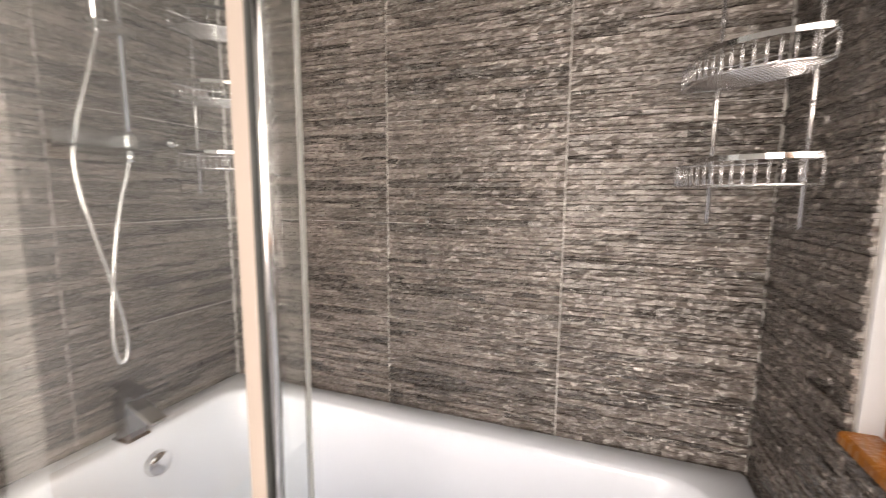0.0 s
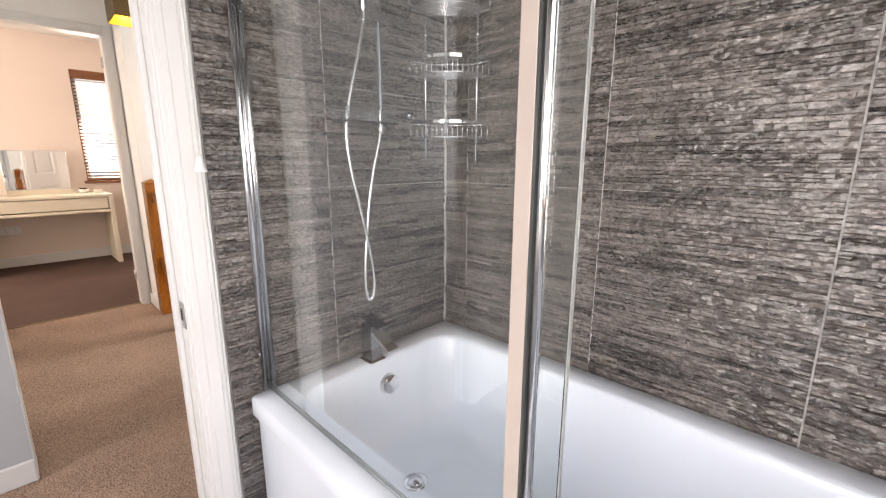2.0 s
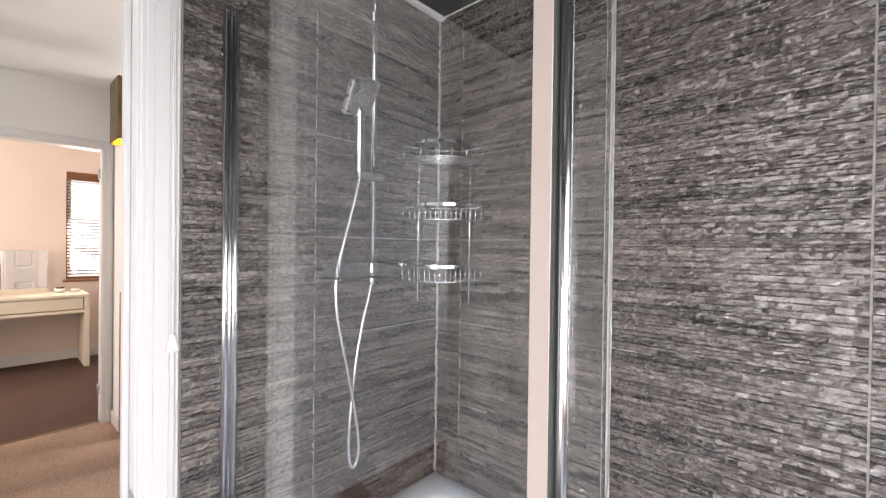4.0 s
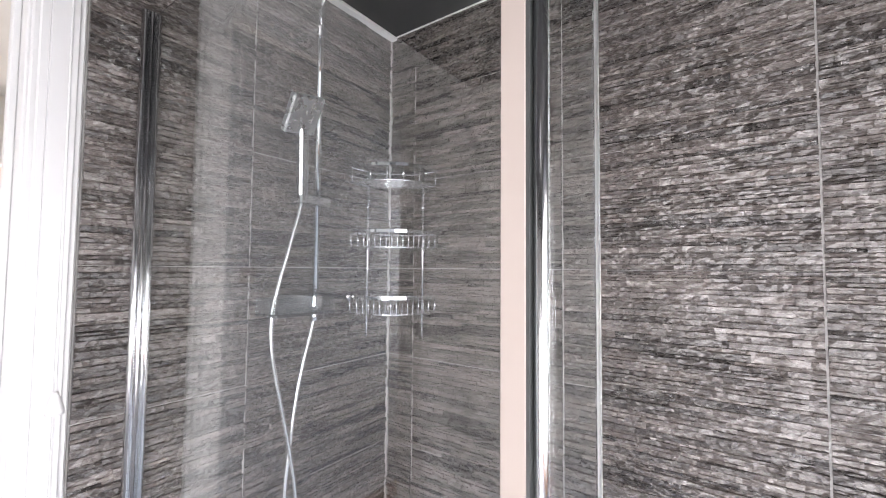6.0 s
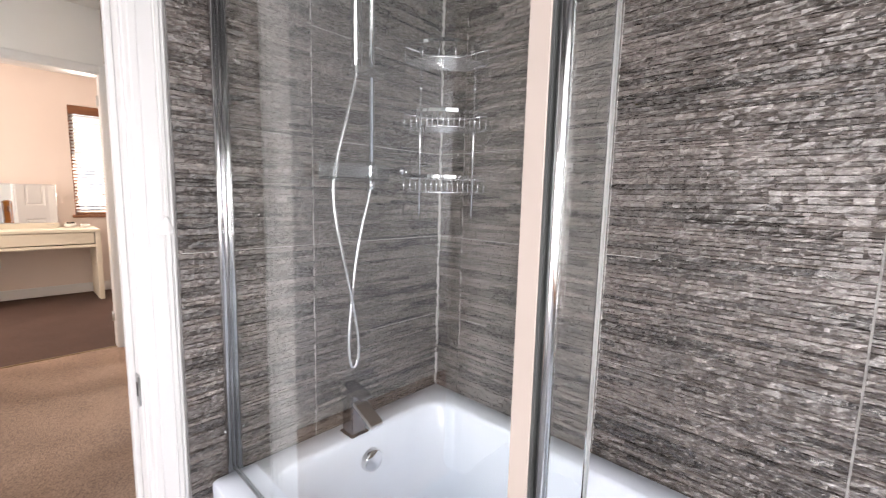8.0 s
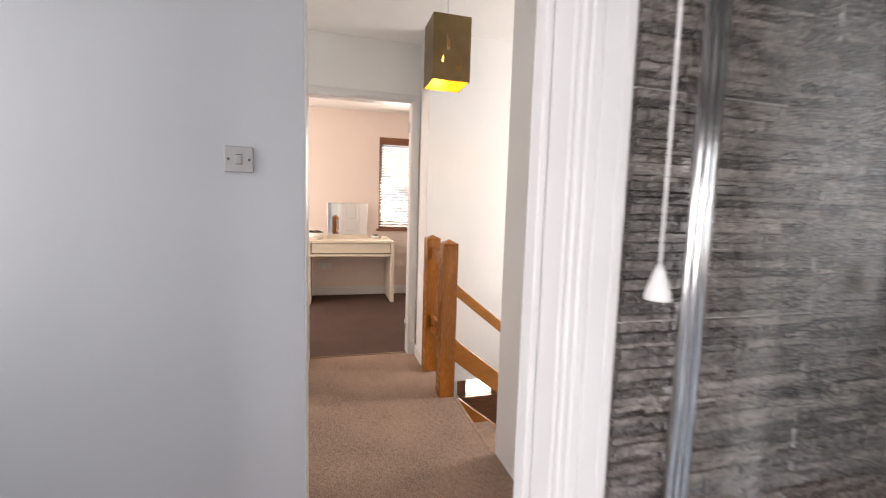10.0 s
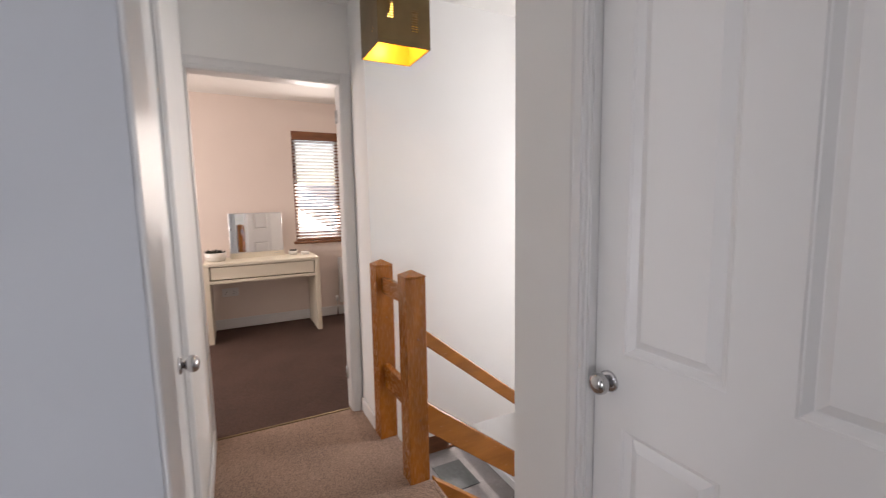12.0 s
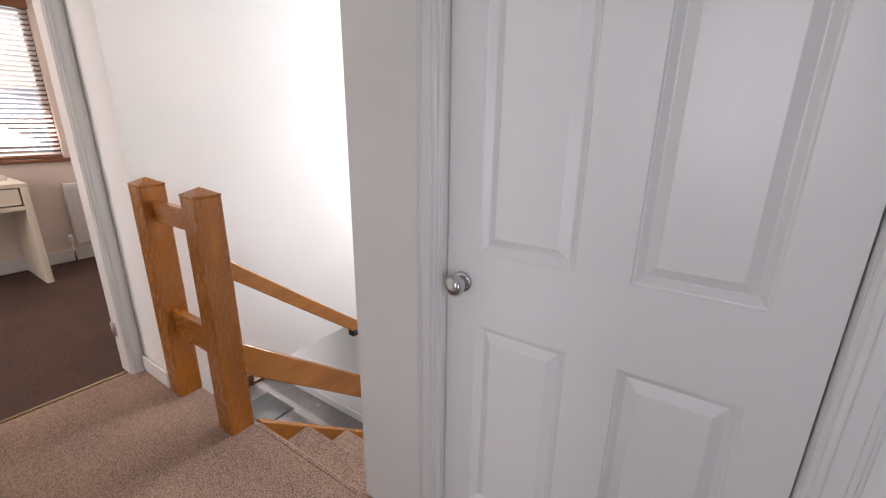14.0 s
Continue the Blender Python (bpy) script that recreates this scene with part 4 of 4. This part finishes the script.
for y in (-0.19, 0.19):
    part("clip", boxes((0.004, 0.03, y - 0.03, y + 0.03, 0.03, 0.042), (0.012, 0.022, y - 0.012, y + 0.012, 0.0, 0.06), bevel=0.002), STEEL, mir)


def plant(at, r, label, h):
    top = thing("potted_plant", at, label, "plant", "pots on the dressing table")
    part("pot", lathe(bmesh.new(), [(r * 0.75, 0.0), (r * 0.95, h * 0.4), (r, h), (r * 0.93, h), (r * 0.9, h * 0.85), (0.0, h * 0.84)], None, 20), POT, top)
    bm = bmesh.new()
    rng = random.Random(int(r * 1000))
    for k in range(60):
        a, rr = rng.uniform(0, 6.28), r * 0.85 * math.sqrt(rng.random())
        p = Vector((rr * math.cos(a), rr * math.sin(a), h * 0.84))
        q = p + Vector((rng.uniform(-1, 1) * r * 0.2, rng.uniform(-1, 1) * r * 0.2, r * rng.uniform(0.25, 0.5)))
        side = Vector((-(q - p).y, (q - p).x, 0)).normalized() * r * 0.12 + Vector((0, 0.001, 0))
        v = [bm.verts.new(c) for c in (p - side * 0.5, p + side * 0.5, (p + q) / 2 + side, q, (p + q) / 2 - side)]
        bm.faces.new(v)
    part("leaves", bm, LEAF, top, "dark succulent leaves")
    return top


plant((-6.25, -0.07, 0.78), 0.10, "white bowl with a dark succulent on the dressing table", 0.085)
plant((-6.37, 0.68, 0.78), 0.05, "small dark plant in a little pot beside the mirror", 0.045)
tagged(part("trinket_box", boxes((-6.36, -6.28, 0.76, 0.84, 0.78, 0.815), bevel=0.004), POT), "small pale box on the dressing table", "box")
so = thing("wall_socket", (-6.53, 0.035, 0.40), "white double wall socket under the dressing table", "socket")
part("plate", boxes((0.0, 0.009, -0.08, 0.08, -0.045, 0.045), bevel=0.003), PLASTIC, so)
for y in (-0.038, 0.038):
    part("rocker", boxes((0.009, 0.012, y - 0.006, y + 0.006, 0.02, 0.034), bevel=0.001), PLASTIC, so)
    part("pin_holes", boxes((0.009, 0.0096, y - 0.003, y + 0.003, 0.0, 0.012), (0.009, 0.0096, y - 0.014, y - 0.008, -0.018, -0.014), (0.009, 0.0096, y + 0.008, y + 0.014, -0.018, -0.014)), DARK, so)
rad = thing("radiator", (-6.46, 1.59, 0.0), "white panel radiator under the bedroom window", "radiator")
bm = bmesh.new()
box(bm, -0.03, 0.03, -0.40, 0.40, 0.16, 0.70, bevel=0.008, seg=2)
for k in range(19):
    box(bm, 0.028, 0.036, -0.375 + k * 0.04, -0.355 + k * 0.04, 0.19, 0.67, bevel=0.003)
part("panel", bm, GLOSS, rad)
part("valve", lathe(bmesh.new(), [(0.014, 0.0), (0.018, 0.01), (0.018, 0.05), (0.012, 0.06)], pose(0.0, -0.43, 0.19), 12), PLASTIC, rad)
part("pipe", tube(bmesh.new(), [(0, -0.43, 0.0), (0, -0.43, 0.19)], 0.0075, 8), CHROME, rad)

# ---- hall below: door and mat ----
fd = tagged(thing("door_1", (-6.95, 2.5, LOW), "brown wooden front door with a bright glass side light", "door"), kind="structure")
part("leaf", boxes((-0.05, 0.0, -0.40, 0.35, 0.0, 0.62), (-0.05, 0.0, -0.40, -0.25, 0.62, 2.0), (-0.05, 0.0, 0.20, 0.35, 0.62, 2.0), (-0.05, 0.0, -0.25, 0.20, 1.85, 2.0), bevel=0.004), WOOD, fd)
part("glass_light", boxes((-0.03, -0.02, -0.25, 0.20, 0.62, 1.85)), FROST, fd).visible_shadow = False
part("side_light", boxes((-0.03, -0.02, 0.37, 0.48, 0.04, 2.0)), FROST, fd).visible_shadow = False
part("frame_post", boxes((-0.06, 0.015, 0.48, 0.53, 0.0, 2.05), (-0.06, 0.015, 0.35, 0.37, 0.0, 2.05), (-0.06, 0.0, 0.37, 0.48, 0.0, 0.04), bevel=0.003), WOOD, fd)
structure("trim_hall_door", boxes((-6.95, -6.93, 3.04, 3.12, LOW, LOW + 2.1), (-6.95, -6.93, 2.03, 2.09, LOW, LOW + 2.1), (-6.95, -6.93, 2.09, 3.04, LOW + 2.05, LOW + 2.1), bevel=0.003), GLOSS)
tagged(part("door_mat", boxes((-6.62, -6.03, 2.43, 2.87, LOW, LOW + 0.012), bevel=0.004), RUBBER), "dark ribbed rubber mat on the hall floor", "door mat")

# ---- outside ----
structure("ground", boxes((-400, 400, -400, 400, LOW - 0.6, LOW - 0.3)), GRASS)


def terrace(at):
    top = thing("terrace", at, "far terrace of pale red brick houses with grey roof", "houses")
    part("wall", boxes((-3, 3, -26, 26, 0, 3.9)), BRICK, top)
    bm = bmesh.new()
    v = [bm.verts.new(c) for c in ((-3.3, -26.3, 3.9), (3.3, -26.3, 3.9), (3.3, 26.3, 3.9), (-3.3, 26.3, 3.9), (0, -26.3, 5.4), (0, 26.3, 5.4))]
    for f in ((0, 1, 4), (2, 3, 5), (1, 2, 5, 4), (3, 0, 4, 5), (0, 3, 2, 1)):
        bm.faces.new([v[i] for i in f])
    part("roof", bm, ROOF, top)
    for k in range(-8, 9):
        for z in (0.4, 2.4):
            y = k * 3.0
            w = part("window", boxes((3.0, 3.06, y - 0.6, y + 0.6, z, z + 1.2)), GLOSS, top)
            for a, b in ((-0.52, -0.04), (0.04, 0.52)):
                part("pane", boxes((3.06, 3.07, y + a, y + b, z + 0.08, z + 1.12)), ROOF, w)
    return top


terrace((-30, 6.0, LOW - 0.3))

# ---- wall tiles ----
TW, TH, Z0 = 0.519, 0.298, 0.473


def tile_mesh(w, h, seed):
    """One tile of stacked split-stone strips; face towards -y, origin at its lower left back."""
    rng = random.Random(seed)
    vs, fs = [], []
    z = 0.0
    gap = 0.0012
    while z < h - 1e-4:
        rh = rng.choice((0.007, 0.009, 0.011, 0.013, 0.016))
        if h - z - rh < 0.008:
            rh = h - z
        x = 0.0
        while x < w - 1e-4:
            ln = rng.choice((0.05, 0.08, 0.12, 0.17, 0.22, 0.30)) * rng.uniform(0.8, 1.2)
            if w - x - ln < 0.025:
                ln = w - x
            d = rng.choice((0.0060, 0.0070, 0.0078, 0.0086, 0.0100, 0.0125))
            b = len(vs)
            c = 0.0013
            us, u = [x], x
            while u < x + ln - 0.008:
                u = min(x + ln, u + rng.uniform(0.010, 0.038))
                us.append(u)
            us[-1] = x + ln
            cols = 0
            for u0, u1 in zip(us, us[1:]):
                chip = rng.choice((0, 0.0005, -0.0006, 0.0012, -0.0012, 0.0022))
                for u in (u0, u1):
                    cols += 1
                    f0, f1 = chip + rng.uniform(-0.002, 0.002), chip + rng.uniform(-0.002, 0.002)
                    for zz, yy in ((z, 0.0), (z, -d + 0.0020), (z + c, -d + f0), (z + rh - c, -d + f1), (z + rh, -d + 0.0020), (z + rh, 0.0)):
                        vs.append((u, min(yy, 0.0), zz))
            for i in range(cols - 1):
                for k in range(5):
                    a = b + 6 * i + k
                    fs.append((a, a + 6, a + 7, a + 1))
            fs.append(tuple(b + k for k in range(6)))
            fs.append(tuple(b + 6 * (cols - 1) + k for k in reversed(range(6))))
            x += ln
        z += rh
    me = bpy.data.meshes.new("tile")
    me.from_pydata(vs, [], fs)
    me.materials.append(SLATE)
    me.update()
    return me


FULL = [tile_mesh(TW - 0.004, TH - 0.0016, 100 + k) for k in range(7)]
count = 0


def tile(parent, m, w, h):
    global count
    count += 1
    if abs(w - TW) < 1e-3 and abs(h - TH) < 1e-3:
        me = FULL[count * 5 % 7]
    else:
        me = tile_mesh(w - 0.004, h - 0.0016, 500 + count)
    ob = new("tile", me)
    ob.parent = parent
    ob.matrix_local = m


def cuts(lo, hi, start, step):
    """Edges of the tiles between lo and hi on a grid."""
    k = math.ceil((lo - start) / step - 1e-6)
    es = [lo]
    while start + k * step < hi - 1e-6:
        if start + k * step > lo + 1e-6:
            es.append(start + k * step)
        k += 1
    return list(zip(es, es[1:] + [hi]))


ZJ = [z0 for z0, z1 in cuts(Z0, TOP_B, Z0, TH)]
JD = 0.0078
rows = [(XW, XE, YN + T - 0.003, YN + T - 0.0005, 0.45, TOP_B)]
rows += [(x0 - 0.0021, x0 + 0.0021, YN + T - JD, YN + T - 0.003, Z0, TOP_B) for x0, x1 in cuts(XW, XE, -0.604, TW)[1:]]
rows += [(XW, XE, YN + T - JD + 0.0006, YN + T - 0.003, z - 0.0013, z + 0.0013) for z in ZJ]
for row in rows:
    part("grout", boxes(row), GROUT, WALL_N)
for x0, x1 in cuts(XW, XE, -0.604, TW):
    for z0, z1 in cuts(Z0, TOP_B, Z0, TH):
        tile(WALL_N, pose(x0 + 0.002, YN + T - 0.003, z0 + 0.0008), x1 - x0, z1 - z0)
rows = [(XW - T + 0.0005, XW - T + 0.003, 0.437, YN + T, 0.0, TOP_B)]
rows += [(XW - T + 0.003, XW - T + JD, y0 - 0.0021, y0 + 0.0021, Z0, TOP_B) for y0, y1 in cuts(0.438, YN, 0.781, TW)[1:]]
rows += [(XW - T + 0.003, XW - T + JD - 0.0006, 0.438, YN, z - 0.0013, z + 0.0013) for z in ZJ]
rows += [(XW - T + 0.003, XW + 0.0055, YN - 0.0062, YN + T - JD, RIM, TOP_B)]
for row in rows:
    part("grout", boxes(row), GROUT, WALL_W)
for y0, y1 in cuts(0.438, YN, 0.781, TW):
    for z0, z1 in cuts(0.0 if y0 < 0.5 else Z0, TOP_B, Z0 - 3 * TH, TH):
        tile(WALL_W, pose(XW - T + 0.003, y0 + 0.002, z0 + 0.0008, 0, 0, 90), y1 - y0, z1 - z0)
part("grout", boxes((XE + T - 0.003, XE + T - 0.0005, WY1 + 0.004, YN + T, 0.45, TOP_B), (XE + T - 0.003, XE + T - 0.0005, 0.45, WY1, 0.45, WZ0 - 0.02)), GROUT, WALL_E)
for y0, y1 in cuts(WY1 + 0.004, YN, 0.781, TW):
    for z0, z1 in cuts(Z0, TOP_B, Z0, TH):
        tile(WALL_E, pose(XE + T - 0.003, y1 - 0.002, z0 + 0.0008, 0, 0, -90), y1 - y0, z1 - z0)
for y0, y1 in cuts(0.45, WY1 + 0.004, 0.781, TW):
    for z0, z1 in cuts(Z0, WZ0 - 0.02, Z0, TH):
        tile(WALL_E, pose(XE + T - 0.003, y1 - 0.002, z0 + 0.0008, 0, 0, -90), y1 - y0, z1 - z0)
structure("trim_bathroom_ceiling", boxes((XW, XW + 0.028, YS, YN, TOP_B - 0.012, TOP_B - 0.001), (XW + 0.028, XE, YN - 0.009, YN - 0.004, TOP_B - 0.007, TOP_B - 0.001), bevel=0.002), GLOSS)
